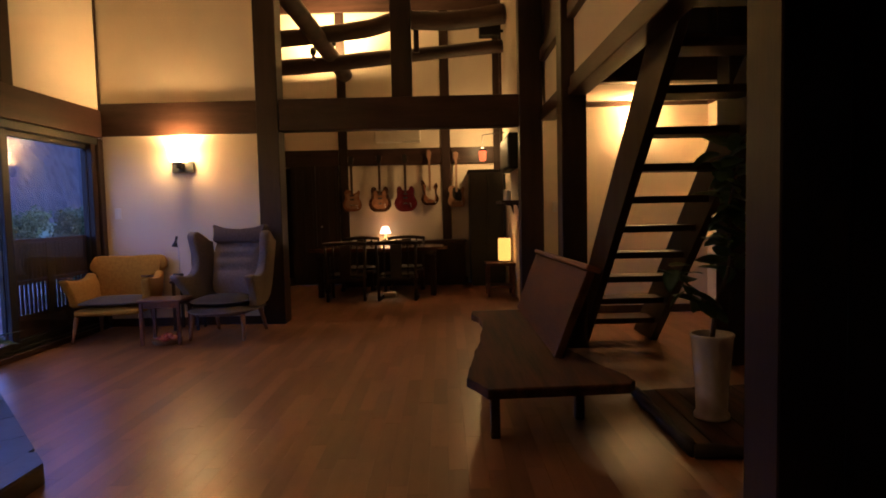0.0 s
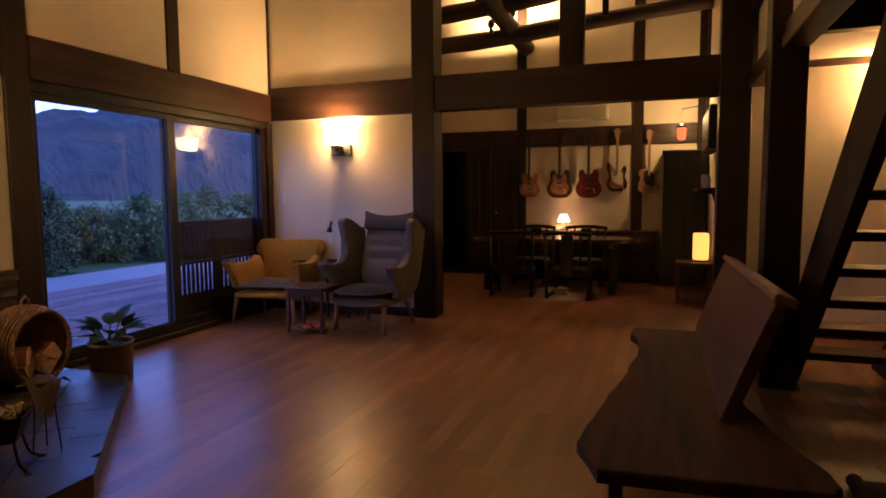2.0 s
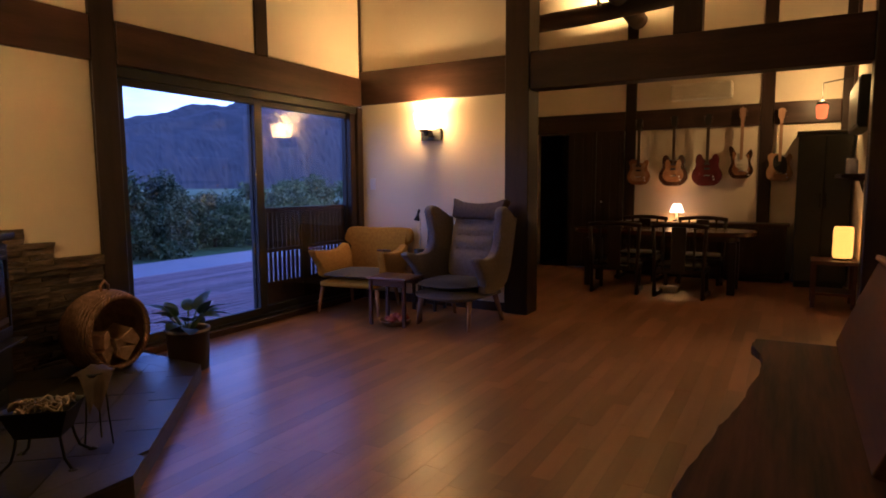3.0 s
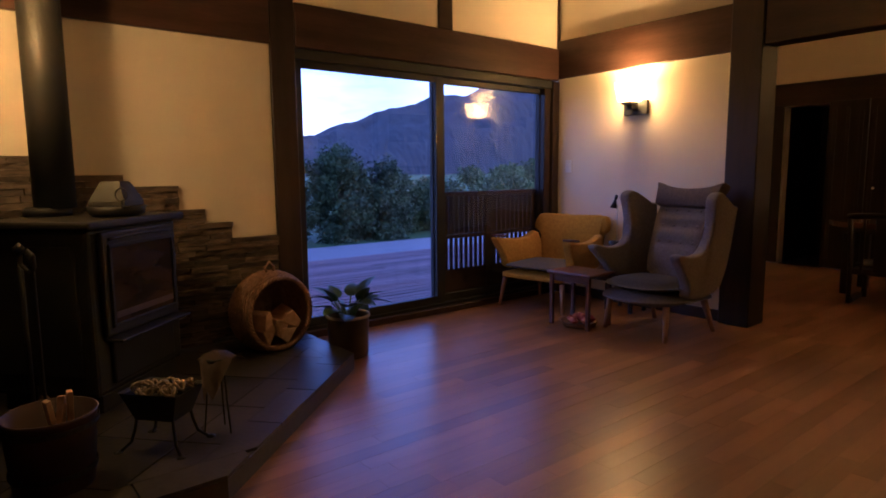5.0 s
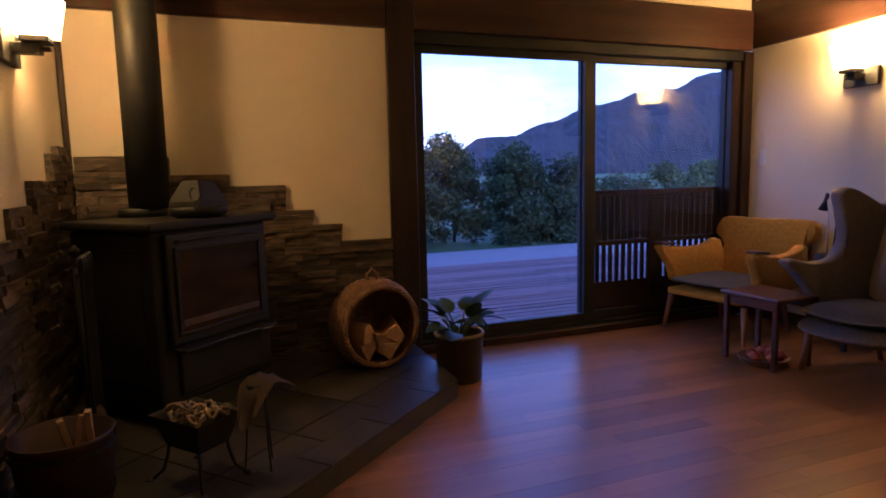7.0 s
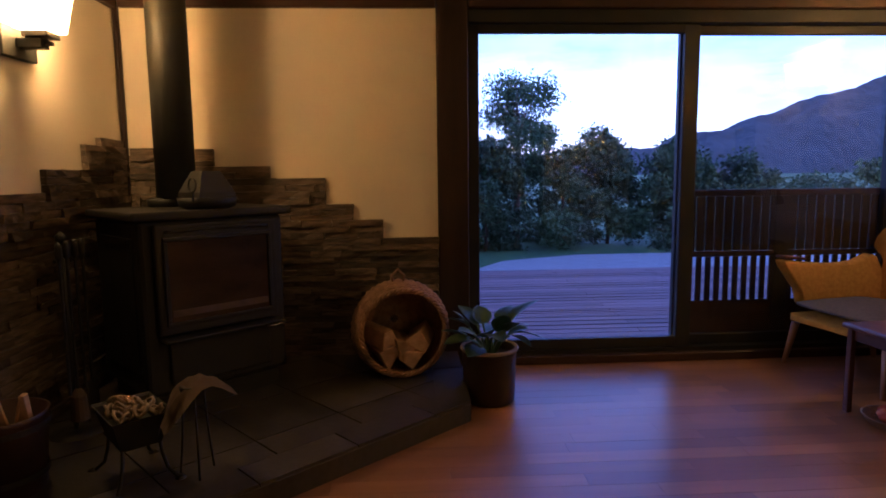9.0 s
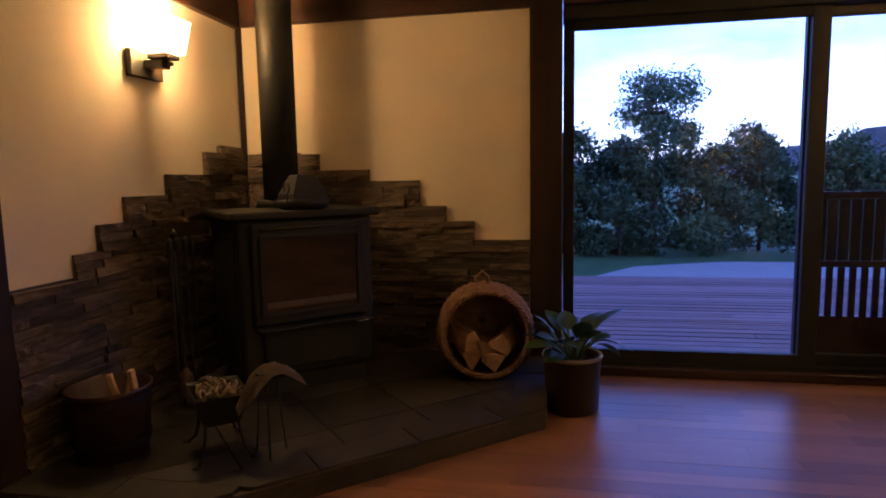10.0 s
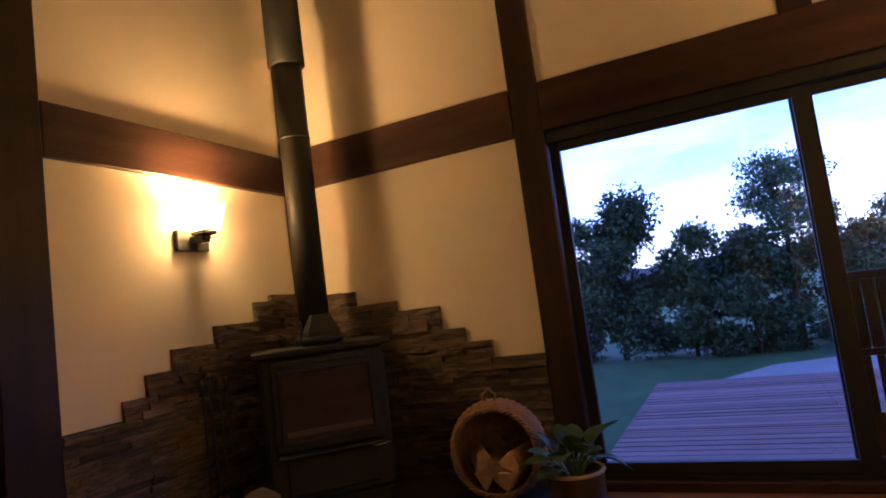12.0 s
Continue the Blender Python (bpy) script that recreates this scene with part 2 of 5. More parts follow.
post(-0.15, 0.025, 1.76, 1.94, TOP)
post(-0.15, 0.02, 4.62, BACK - 0.002, 2.06)
post(-0.01, 0.02, BACK - 0.03, BACK - 0.003, TOP, "thin dark corner strip", 2.37)
post(0.001, 0.03, 0.001, 0.03, TOP, "thin dark corner strip")
post(1.714, 1.95, BACK - 0.06, BACK + 0.20, TOP, "thick dark main pillar of the house")
post(4.55, 4.80, BACK - 0.06, BACK + 0.14, TOP)
post(1.744, 1.99, -0.16, 0.03, TOP)
post(4.72, 4.93, 3.2, 3.42, TOP)
post(4.735, 4.95, -0.14, 0.08, TOP)
post(5.80, 5.99, 2.5, 2.7, TOP)
post(3.18, 3.40, BACK - 0.03, BACK + 0.12, TOP, "dark timber post above the wide beam", 2.441)
post(-0.06, 0.012, 3.22, 3.37, TOP, "dark stud in the upper wall", 2.361)
beam(-0.15, 0.035, 0.032, 1.758, 2.066, 2.36)
beam(-0.15, 0.035, 1.942, BACK - 0.032, 2.066, 2.36)
beam(-0.15, 0.03, 0.0, BACK - 0.04, 3.62, 3.85)
beam(0.0, 1.714, BACK - 0.03, BACK + 0.11, 2.086, 2.436)
beam(1.952, 4.548, BACK - 0.04, BACK + 0.14, 2.10, 2.44, "wide dark beam over the dining opening")
beam(0.032, 1.742, -0.11, 0.03, 2.056, 2.328)
beam(1.992, 4.733, -0.11, 0.03, 2.056, 2.328)
beam(4.775, 4.93, 0.082, 3.198, 2.14, 2.215)
beam(4.79, 4.93, 0.082, 3.198, 2.218, 2.30)
beam(4.77, 4.93, 0.082, 3.198, 2.77, 2.90)
beam(4.95, 6.68, 3.78, 3.90, 2.36, 2.80, "dark header beam before the low ceiling")
beam(4.775, 4.93, 3.422, BACK - 0.062, 2.14, 2.215)
beam(4.79, 4.93, 3.422, BACK - 0.062, 2.218, 2.30)
beam(4.77, 4.93, 3.422, BACK - 0.062, 2.77, 2.90)
beam(4.932, 6.678, 4.872, 4.899, 2.315, 2.36, "thin brown moulding high on the wall")
beam(6.652, 6.679, 3.902, 4.87, 2.315, 2.36, "thin brown moulding high on the wall")
# dining wall timbers
post(1.99, 2.137, DIN - 0.03, DIN + 0.05, TOP)
post(3.69, 3.84, DIN - 0.03, DIN + 0.05, TOP)
post(4.56, 4.688, DIN - 0.03, DIN + 0.05, TOP)
beam(0.0, 1.988, DIN - 0.04, DIN + 0.05, 1.975, 2.248)
beam(2.139, 3.688, DIN - 0.04, DIN + 0.05, 1.975, 2.248)
beam(3.842, 4.558, DIN - 0.04, DIN + 0.05, 1.975, 2.248)


def log(points, radii, label):
    n = 8
    ps = [Vector(p) for p in points]
    out, rad = [], []
    for i in range(len(ps) - 1):
        for k in range(n):
            f = k / n
            a = ps[max(i - 1, 0)]
            b, c2 = ps[i], ps[i + 1]
            d = ps[min(i + 2, len(ps) - 1)]
            out.append(0.5 * ((2 * b) + (c2 - a) * f + (2 * a - 5 * b + 4 * c2 - d) * f * f + (3 * b - a - 3 * c2 + d) * f ** 3))
            rad.append((radii[i] * (1 - f) + radii[i + 1] * f) * (1 + 0.06 * noise.noise(out[-1] * 2.3)))
    out.append(ps[-1])
    rad.append(radii[-1])
    return tagged(part("log_beam", tube(out, rad, 14), LOG, smooth=True), label, "beam", "log beams under the roof", "structure")


log([(0.02, 7.3, 3.74), (1.6, 7.3, 3.83), (2.6, 7.3, 3.93), (3.1, 7.3, 4.04), (3.9, 7.3, 4.02), (4.68, 7.3, 4.11)], [0.13, 0.12, 0.13, 0.13, 0.14, 0.15], "crooked dark log beam under the roof")
log([(0.02, 7.7, 3.45), (1.6, 7.7, 3.50), (2.6, 7.7, 3.58), (3.4, 7.7, 3.64), (4.68, 7.7, 3.74)], [0.12, 0.12, 0.12, 0.10, 0.1], "crooked dark log beam under the roof")
log([(1.3, 5.3, 4.5), (1.75, 6.6, 4.0), (2.15, 8.2, 3.45)], [0.14, 0.13, 0.12], "dark log running back to the dining wall")

beam(0.0, 4.688, DIN - 0.05, DIN + 0.05, 4.47, 4.72, "dark wall plate beam under the roof")
post(3.31, 3.39, 7.46, 7.54, 3.98, "short dark strut between the log beams", 3.62)
for y in (5.62, 8.02):
    post(4.655, 4.72, y, y + 0.09, TOP, "dark stud in the dining wall", 0.0)
bb = [box(0.0, 1.714, BACK - 0.014, BACK - 0.0005, 0, 0.09, 0.002), box(3.845, 4.1, DIN - 0.014, DIN - 0.0005, 0, 0.09, 0.002), box(4.935, 6.675, 4.885, 4.8995, 0, 0.09, 0.002)]
for b in bb:
    tagged(part("baseboard", b, DARKBEAM_X), "narrow dark wooden baseboard", "baseboard", "", "structure")

# ---- sliding window ----
win = tagged(new("window_1"), "wide sliding glass door with dark frames", "window", "", "structure")
part("sill", box(-0.14, 0.03, 1.942, 4.618, 0.0, 0.05, 0.004), DARKBEAM_Y, win)
part("track", box(-0.10, -0.01, 1.942, 4.618, 0.051, 0.075), BLACKPAINT, win, "black metal sliding track")
part("head", box(-0.14, 0.01, 1.942, 4.618, 1.99, 2.064, 0.004), BLACKPAINT, win)
for y0, y1, x in ((1.945, 3.30, -0.045), (3.20, 4.61, -0.085)):
    f = part("sash", box(x - 0.02, x + 0.02, y0, y0 + 0.06, 0.076, 1.989, 0.003), BLACKPAINT, win, "black metal sash")
    part("stile", box(x - 0.02, x + 0.02, y1 - 0.09, y1, 0.076, 1.989, 0.003), BLACKPAINT, f)
    part("bottom_rail", box(x - 0.02, x + 0.02, y0 + 0.06, y1 - 0.09, 0.076, 0.14, 0.003), BLACKPAINT, f)
    part("top_rail", box(x - 0.02, x + 0.02, y0 + 0.06, y1 - 0.09, 1.94, 1.989, 0.003), BLACKPAINT, f)
    g = part("pane", box(x - 0.003, x + 0.003, y0 + 0.06, y1 - 0.09, 0.14, 1.94), GLASS, f, "clear glass pane")
    g.visible_shadow = False
jamb = part("jamb", box(-0.13, -0.01, 4.53, 4.617, 0.076, 1.989, 0.003), DARKWOOD, win)
lat = part("lattice", box(-0.135, -0.115, 3.30, 4.55, 0.99, 1.03, 0.003), DARKBEAM_Y, win, "dark wooden lattice outside the lower pane")
part("kick_panel", box(-0.13, -0.12, 3.30, 4.55, 0.05, 0.34, 0.003), DARKBEAM_Y, lat)
part("rail", box(-0.135, -0.115, 3.30, 4.55, 0.615, 0.65, 0.003), DARKBEAM_Y, lat)
for i in range(21):
    y = 3.312 + i * 0.0585
    part("slat", box(-0.133, -0.117, y, y + 0.034, 0.34, 0.614, 0.003), DARKWOOD, lat)
    part("slat", box(-0.132, -0.118, y - 0.007, y + 0.045, 0.651, 0.989, 0.003), DARKWOOD, lat)
part("post", box(-0.14, -0.11, 3.86, 3.95, 0.05, 0.99, 0.003), DARKWOOD, lat)

# ---- hearth ----
HE = [(0.0, 0.0), (1.87, 0.0), (1.87, 0.71), (0.835, 1.865), (0.0, 1.865)]
hearth = setting("hearth", prism(HE, 0, 0.085, bevel=0.004), SLATE, "raised dark slate hearth with a dark edge", "hearth")
# ---- more materials ----
GREY = surface("grey_wool", (0.135, 0.115, 0.10), (0.195, 0.165, 0.145), (60, 60, 60), 0.95, bump=0.35, fine=6, rvar=0.04)
DARKGREY = surface("charcoal_wool", (0.018, 0.018, 0.020), (0.036, 0.035, 0.038), (60, 60, 60), 0.95, bump=0.35, fine=6, rvar=0.04)
HEADWOOL = surface("brown_grey_wool", (0.06, 0.045, 0.037), (0.10, 0.075, 0.062), (60, 60, 60), 0.95, bump=0.35, fine=6, rvar=0.04)
SEATWOOL = surface("grey_seat_wool", (0.065, 0.06, 0.052), (0.10, 0.092, 0.08), (60, 60, 60), 0.95, bump=0.35, fine=6, rvar=0.04)
YELLOW = surface("mustard_wool", (0.36, 0.19, 0.003), (0.48, 0.265, 0.006), (45, 45, 45), 0.95, bump=0.35, fine=6, rvar=0.04)
OAK = surface("oak_leg_wood", (0.24, 0.13, 0.06), (0.36, 0.20, 0.10), (20, 20, 2), 0.45, bump=0.1, fine=8)
TEAK = surface("reddish_wood", (0.06, 0.022, 0.011), (0.13, 0.05, 0.023), (2, 18, 18), 0.36, bump=0.12, fine=8)
BENCHWOOD = surface("old_slab_wood", (0.018, 0.007, 0.003), (0.105, 0.041, 0.016), (13, 0.9, 13), 0.7, bump=0.35, fine=5, detail=9)
BACKWOOD = surface("reddish_board_wood", (0.055, 0.022, 0.003), (0.145, 0.056, 0.008), (1.5, 1.0, 9), 0.55, bump=0.08, fine=5, detail=6)
CAPWOOD = surface("pale_red_cap_wood", (0.17, 0.072, 0.028), (0.27, 0.12, 0.048), (14, 1.0, 14), 0.5, bump=0.15, fine=5, detail=6)
for m in (BENCHWOOD, BACKWOOD):
    m.node_tree.nodes["Principled BSDF"].inputs["Specular IOR Level"].default_value = 0.22
PLINTHWOOD = surface("rough_dark_plank", (0.014, 0.009, 0.006), (0.045, 0.027, 0.017), (8, 2, 8), 0.75, bump=0.6, fine=8)
WICKER = surface("wicker", (0.20, 0.11, 0.045), (0.38, 0.22, 0.09), (30, 30, 30), 0.7, bump=0.6, fine=4)
FIREWOOD = surface("split_firewood", (0.42, 0.26, 0.12), (0.62, 0.42, 0.22), (3, 25, 25), 0.8, bump=0.6, fine=5, vary=0.2)
BARK = surface("bark", (0.06, 0.04, 0.025), (0.13, 0.09, 0.06), (8, 8, 3), 0.9, bump=0.9, fine=5)
LEAF = surface("leaf_green", (0.05, 0.105, 0.03), (0.12, 0.20, 0.065), (7, 7, 7), 0.38, bump=0.1, fine=3)
CERAMIC = surface("cream_glazed_ceramic", (0.62, 0.57, 0.48), (0.70, 0.65, 0.56), (4, 4, 4), 0.28, bump=0.03)
BROWNPOT = surface("brown_glazed_pot", (0.022, 0.013, 0.009), (0.048, 0.027, 0.017), (6, 6, 6), 0.35, bump=0.1)
SOIL = surface("soil", (0.02, 0.014, 0.01), (0.05, 0.035, 0.024), (40, 40, 40), 0.95, bump=1.0)
ROPE = surface("beige_fibre", (0.22, 0.165, 0.105), (0.38, 0.30, 0.20), (25, 25, 25), 0.9, bump=0.8)
REDBROWN = surface("red_brown_bucket", (0.022, 0.008, 0.005), (0.05, 0.017, 0.010), (5, 5, 5), 0.5, bump=0.2)
LEATHER = surface("tan_leather", (0.085, 0.055, 0.032), (0.15, 0.10, 0.06), (14, 14, 14), 0.7, bump=0.3)
CHROME = surface("bright_steel", (0.6, 0.6, 0.6), (0.75, 0.75, 0.75), (9, 9, 9), 0.18, 1.0, bump=0.02)
CLAY = surface("unglazed_rim", (0.40, 0.32, 0.22), (0.5, 0.42, 0.30), (9, 9, 9), 0.7, bump=0.2)
# brown lifted to stand for the room mirrored in the dark glass
FIREGLASS = surface("stove_glass_with_reflection", (0.022, 0.013, 0.008), (0.065, 0.036, 0.02), (3, 3, 9), 0.2, bump=0.02, rvar=0.05)


def slab(outline, t0, t1, axis="x", bevel=0.0, seg=2):
    """An outline in the plane across an axis, with thickness t0 to t1 along it. x: (y, z); y: (x, z)."""
    bm = prism(outline, t0, t1)
    if bevel:
        bmesh.ops.bevel(bm, geom=list(bm.edges), offset=bevel, segments=seg, affect="EDGES", profile=0.5)
    if axis == "x":
        return moved(bm, Matrix(((0, 0, 1, 0), (1, 0, 0, 0), (0, 1, 0, 0), (0, 0, 0, 1))))
    return moved(bm, Matrix(((1, 0, 0, 0), (0, 0, -1, 0), (0, 1, 0, 0), (0, 0, 0, 1))))


def cushion(x0, x1, y0, y1, z0, z1, puff=0.03, n=8):
    """A stuffed block, fuller in the middle than at its edges."""
    bm = box(x0, x1, y0, y1, z0, z1)
    bmesh.ops.subdivide_edges(bm, edges=bm.edges, cuts=n, use_grid_fill=True)
    c = Vector(((x0 + x1) / 2, (y0 + y1) / 2, (z0 + z1) / 2))
    h = Vector(((x1 - x0) / 2, (y1 - y0) / 2, (z1 - z0) / 2))
    for v in bm.verts:
        u = [(v.co[i] - c[i]) / h[i] for i in range(3)]
        for i in range(3):
            a, b = u[(i + 1) % 3], u[(i + 2) % 3]
            v.co[i] = c[i] + u[i] * (h[i] - puff * (1 - (1 - abs(a) ** 5) * (1 - abs(b) ** 5)))
    return bm


# ---- stove corner ----
N_STOVE = 43
stove = thing("wood_stove", "black cast-iron wood stove on the slate hearth", "stove", (0.524, 0.529, 0.085), N_STOVE)
stove.scale = (0.9, 0.98, 1.0)
part("body", box(-0.31, 0.29, -0.35, 0.35, 0.10, 0.875, 0.02, seg=2), BLACK, stove)
part("top_plate", box(-0.33, 0.335, -0.385, 0.385, 0.876, 0.915, 0.012, seg=2), BLACK, stove)
part("plinth", box(-0.29, 0.27, -0.31, 0.31, 0.0, 0.099, 0.008), BLACK, stove)
door = part("door", box(0.291, 0.325, -0.295, 0.295, 0.37, 0.862, 0.012, seg=2), BLACK, stove, "black iron fire door")
part("glass", box(0.3255, 0.329, -0.24, 0.24, 0.43, 0.785, 0.001), FIREGLASS, door, "dark brown fire glass, the room's reflection in its colour")
# tan strip laid on the glass, painting in its bright reflected line
part("log_guard", box(0.3292, 0.332, -0.235, 0.235, 0.452, 0.482, 0.001), LEATHER, door, "tan log guard strip standing for the bright reflected line")
for a in ((-0.262, 0.262, 0.785, 0.803), (-0.262, 0.262, 0.412, 0.43), (-0.262, -0.242, 0.432, 0.783), (0.242, 0.262, 0.432, 0.783)):
    part("glass_rim", box(0.3255, 0.338, *a, 0.003), BLACK, door)
moulding = [(-0.25 + 0.50 * i / 12, 0.826 + 0.006 * math.sin(math.pi * i / 12)) for i in range(13)]
part("door_moulding", tube([(0.33, y, z) for y, z in moulding], 0.008, 8), BLACK, door, smooth=True)
part("handle", tube([(0.33, 0.20, 0.345), (0.375, 0.21, 0.345), (0.385, 0.235, 0.345), (0.385, 0.31, 0.35)], 0.009, 8), CHROME, door, "bright steel door handle", True)
part("ash_door", box(0.291, 0.312, -0.25, 0.25, 0.14, 0.34, 0.01, seg=2), BLACK, stove)
part("ash_lip", box(0.291, 0.40, -0.29, 0.29, 0.352, 0.366, 0.004), BLACK, stove)
for s in (-1, 1):
    part("side_panel", box(-0.24, 0.22, s * 0.351 - 0.006, s * 0.351 + 0.006, 0.2, 0.8, 0.004), BLACK, stove)
part("flue_collar", lathe([(0.115, 0.916), (0.115, 0.95), (0.10, 0.96)], 28, at=(-0.235, 0, 0)), BLACK, stove, smooth=True)

flue = thing("flue_pipe", "tall matt black steel flue pipe above the stove", "pipe", (0.378, 0.418, 0))
part("lower_pipe", lathe([(0.095, 1.04), (0.095, 2.83)], 32), BLACKPAINT, flue, smooth=True)
part("joint_ring", lathe([(0.0985, 2.30), (0.0985, 2.32)], 32), BLACKPAINT, flue, smooth=True)
part("upper_jacket", lathe([(0.096, 2.79), (0.118, 2.80), (0.118, 5.1)], 32), BLACKPAINT, flue, smooth=True)

steamer = thing("stove_steamer", "dark iron pan with a sloping lid on the stove top", "pan", (0.63, 0.65, 1.0), 49)
part("pan", lathe([(0.10, 0.0), (0.125, 0.012), (0.135, 0.05), (0.128, 0.05), (0.115, 0.02)], 28), BLACK, steamer, smooth=True)
lid = bmesh.new()
ring = [[lid.verts.new((x * s, y * s, z)) for x, y in ((-1, -1), (1, -1), (1, 1), (-1, 1))] for s, z in ((0.092, 0.052), (0.09, 0.075), (0.05, 0.165), (0.045, 0.172))]
for a, b in zip(ring, ring[1:]):
    for i in range(4):
        lid.faces.new((a[i], a[(i + 1) % 4], b[(i + 1) % 4], b[i]))
lid.faces.new(ring[0])
lid.faces.new(ring[-1])
part("lid", lid, BLACK, steamer, "dull black sloping lid")
rg = [(0.10 + 0.03 * math.cos(a), -0.13, 0.11 + 0.03 * math.sin(a)) for a in [2 * math.pi * i / 14 for i in range(14)]]
part("ring_handle", tube(rg + [rg[0]], 0.004, 6), BLACK, steamer, "bent black wire ring")
part("ring_post", tube([(0.10, -0.13, 0.03), (0.10, -0.13, 0.082)], 0.004, 6), BLACK, steamer)

tools = thing("fire_tools", "black iron fireplace tool set on a stand", "fire tools", (1.05, 0.20, 0.085))
part("base", lathe([(0.11, 0), (0.11, 0.012), (0.03, 0.03)], 24), BLACK, tools, smooth=True)
part("stem", tube([(0, 0, 0.03), (0, 0, 0.80)], 0.010, 8), BLACK, tools, smooth=True)
part("knob", lathe([(0.004, 0.80), (0.02, 0.815), (0.022, 0.83), (0.004, 0.85)], 14), BLACK, tools, smooth=True)
part("cross_bar", tube([(-0.09, 0.02, 0.74), (0, 0, 0.76), (0.09, 0.02, 0.74)], 0.007, 8), BLACK, tools)
for x, tip in ((-0.085, "shovel"), (-0.03, "poker"), (0.03, "brush"), (0.085, "tongs")):
    t = part(tip, tube([(x, 0.035, 0.75), (x, 0.035, 0.20)], 0.006, 8), BLACK, tools)
    part("grip", lathe([(0.006, 0.74), (0.013, 0.755), (0.012, 0.80), (0.005, 0.815)], 12, at=(x, 0.035, 0)), BLACK, t, smooth=True)
    if tip == "shovel":
        part("blade", box(x - 0.045, x + 0.045, 0.028, 0.036, 0.09, 0.21, 0.003), BLACK, t)
    if tip == "brush":
        part("bristles", lathe([(0.012, 0.21), (0.03, 0.18), (0.036, 0.08)], 14, at=(x, 0.035, 0)), BARK, t)

bucket = thing("kindling_bucket", "red-brown bucket holding pale kindling sticks", "bucket", (1.53, 0.21, 0.085))
bucket.scale = (0.88, 0.88, 1.0)
part("tub", lathe([(0.13, 0.0), (0.145, 0.01), (0.17, 0.27), (0.176, 0.285), (0.166, 0.285), (0.14, 0.03), (0.0, 0.02)], 32, close=False), REDBROWN, bucket, smooth=True)
for z in (0.07, 0.235):
    part("hoop", lathe([(0.149 + z * 0.1, z), (0.152 + z * 0.1, z), (0.154 + z * 0.1, z + 0.02), (0.151 + z * 0.1, z + 0.02)], 32, close=False), BLACK, bucket)
for i, (a, l) in enumerate(((-0.09, 0.31), (-0.06, 0.30), (-0.02, 0.29))):
    m = pose(a, 0.07 - 0.03 * i, 0.03, 14 * math.sin(i * 2.1), 10 - 5 * i, 25 * i)
    tagged(part("kindling_stick", moved(box(-0.013, 0.013, -0.010, 0.010, 0, l, 0.002), Matrix.Translation((1.53, 0.21, 0.085)) @ m), FIREWOOD), "pale split kindling stick in the bucket", "stick", "kindling in the bucket")

brz = thing("iron_brazier", "small black iron tub on thin curved legs", "brazier", (1.44, 0.61, 0.085), 40)
tb = bmesh.new()
ring = [[tb.verts.new((x * sx, y * sy, z)) for x, y in ((-1, -1), (1, -1), (1, 1), (-1, 1))] for sx, sy, z in ((0.085, 0.065, 0.14), (0.125, 0.095, 0.255), (0.132, 0.10, 0.258), (0.118, 0.09, 0.25), (0.09, 0.07, 0.20))]
for a, b in zip(ring, ring[1:]):
    for i in range(4):
        tb.faces.new((a[i], a[(i + 1) % 4], b[(i + 1) % 4], b[i]))
tb.faces.new(ring[0])
tb.faces.new(ring[-1])
part("tub", tb, BLACK, brz)
for sx in (-1, 1):
    for sy in (-1, 1):
        lg = part("leg", tube([(sx * 0.08, sy * 0.06, 0.15), (sx * 0.088, sy * 0.065, 0.10), (sx * 0.10, sy * 0.075, 0.05), (sx * 0.135, sy * 0.10, 0.014)], 0.006, 8), BLACK, brz, smooth=True)
        part("foot", lathe([(0.004, 0.0), (0.02, 0.004), (0.02, 0.014), (0.004, 0.022)], 12, at=(sx * 0.14, sy * 0.104, 0)), BLACK, lg, smooth=True)
rp = bmesh.new()
rnd = random.Random(4)
for k in range(24):
    c = Vector((rnd.uniform(-0.085, 0.085), rnd.uniform(-0.06, 0.06), 0.243 + rnd.uniform(0, 0.026)))
    pts = [c + Vector((0.026 * math.cos(a * 1.1 + k), 0.022 * math.sin(a * 1.3 + k * 2), 0.014 * math.sin(a * 2.3 + k))) for a in [i * 0.5 for i in range(12)]]
    tube(pts, rnd.uniform(0.003, 0.0075), 5, rp)
tagged(part("fibre_heap", moved(rp, pose(1.44, 0.61, 0.085, 0, 0, 40)), ROPE, smooth=True), "crumpled beige fibre bundle in the iron tub", "rope", "", "stuff")

stand = thing("iron_stand", "thin three-legged black iron stand on the hearth", "stand", (1.45, 0.83, 0.085))
part("top_ring", lathe([(0.035, 0.325), (0.045, 0.325), (0.045, 0.338), (0.035, 0.338)], 20), BLACK, stand, smooth=True)
for k in range(3):
    c, d = math.cos(2.1 * k + 0.4), math.sin(2.1 * k + 0.4)
    part("leg", tube([(0.04 * c, 0.04 * d, 0.33), (0.05 * c, 0.05 * d, 0.15), (0.065 * c, 0.065 * d, 0.005)], 0.0035, 6), BLACK, stand, smooth=True)
cl = bmesh.new()
rows = []
for i in range(9):
    u = i / 8
    wd = 0.10 * (1 - u) + 0.02
    rows.append([cl.verts.new((-0.10 + 0.23 * u, wd * v, 0.29 - 0.9 * (u - 0.35) ** 2 * 0.35 - 0.03 * abs(v) + 0.012 * math.sin(9 * u + 4 * v))) for v in (-1, -0.6, -0.2, 0.2, 0.6, 1)])
for p, q in zip(rows, rows[1:]):
    for k in range(5):
        cl.faces.new((p[k], p[k + 1], q[k + 1], q[k]))
bmesh.ops.solidify(cl, geom=cl.faces[:], thickness=0.006)
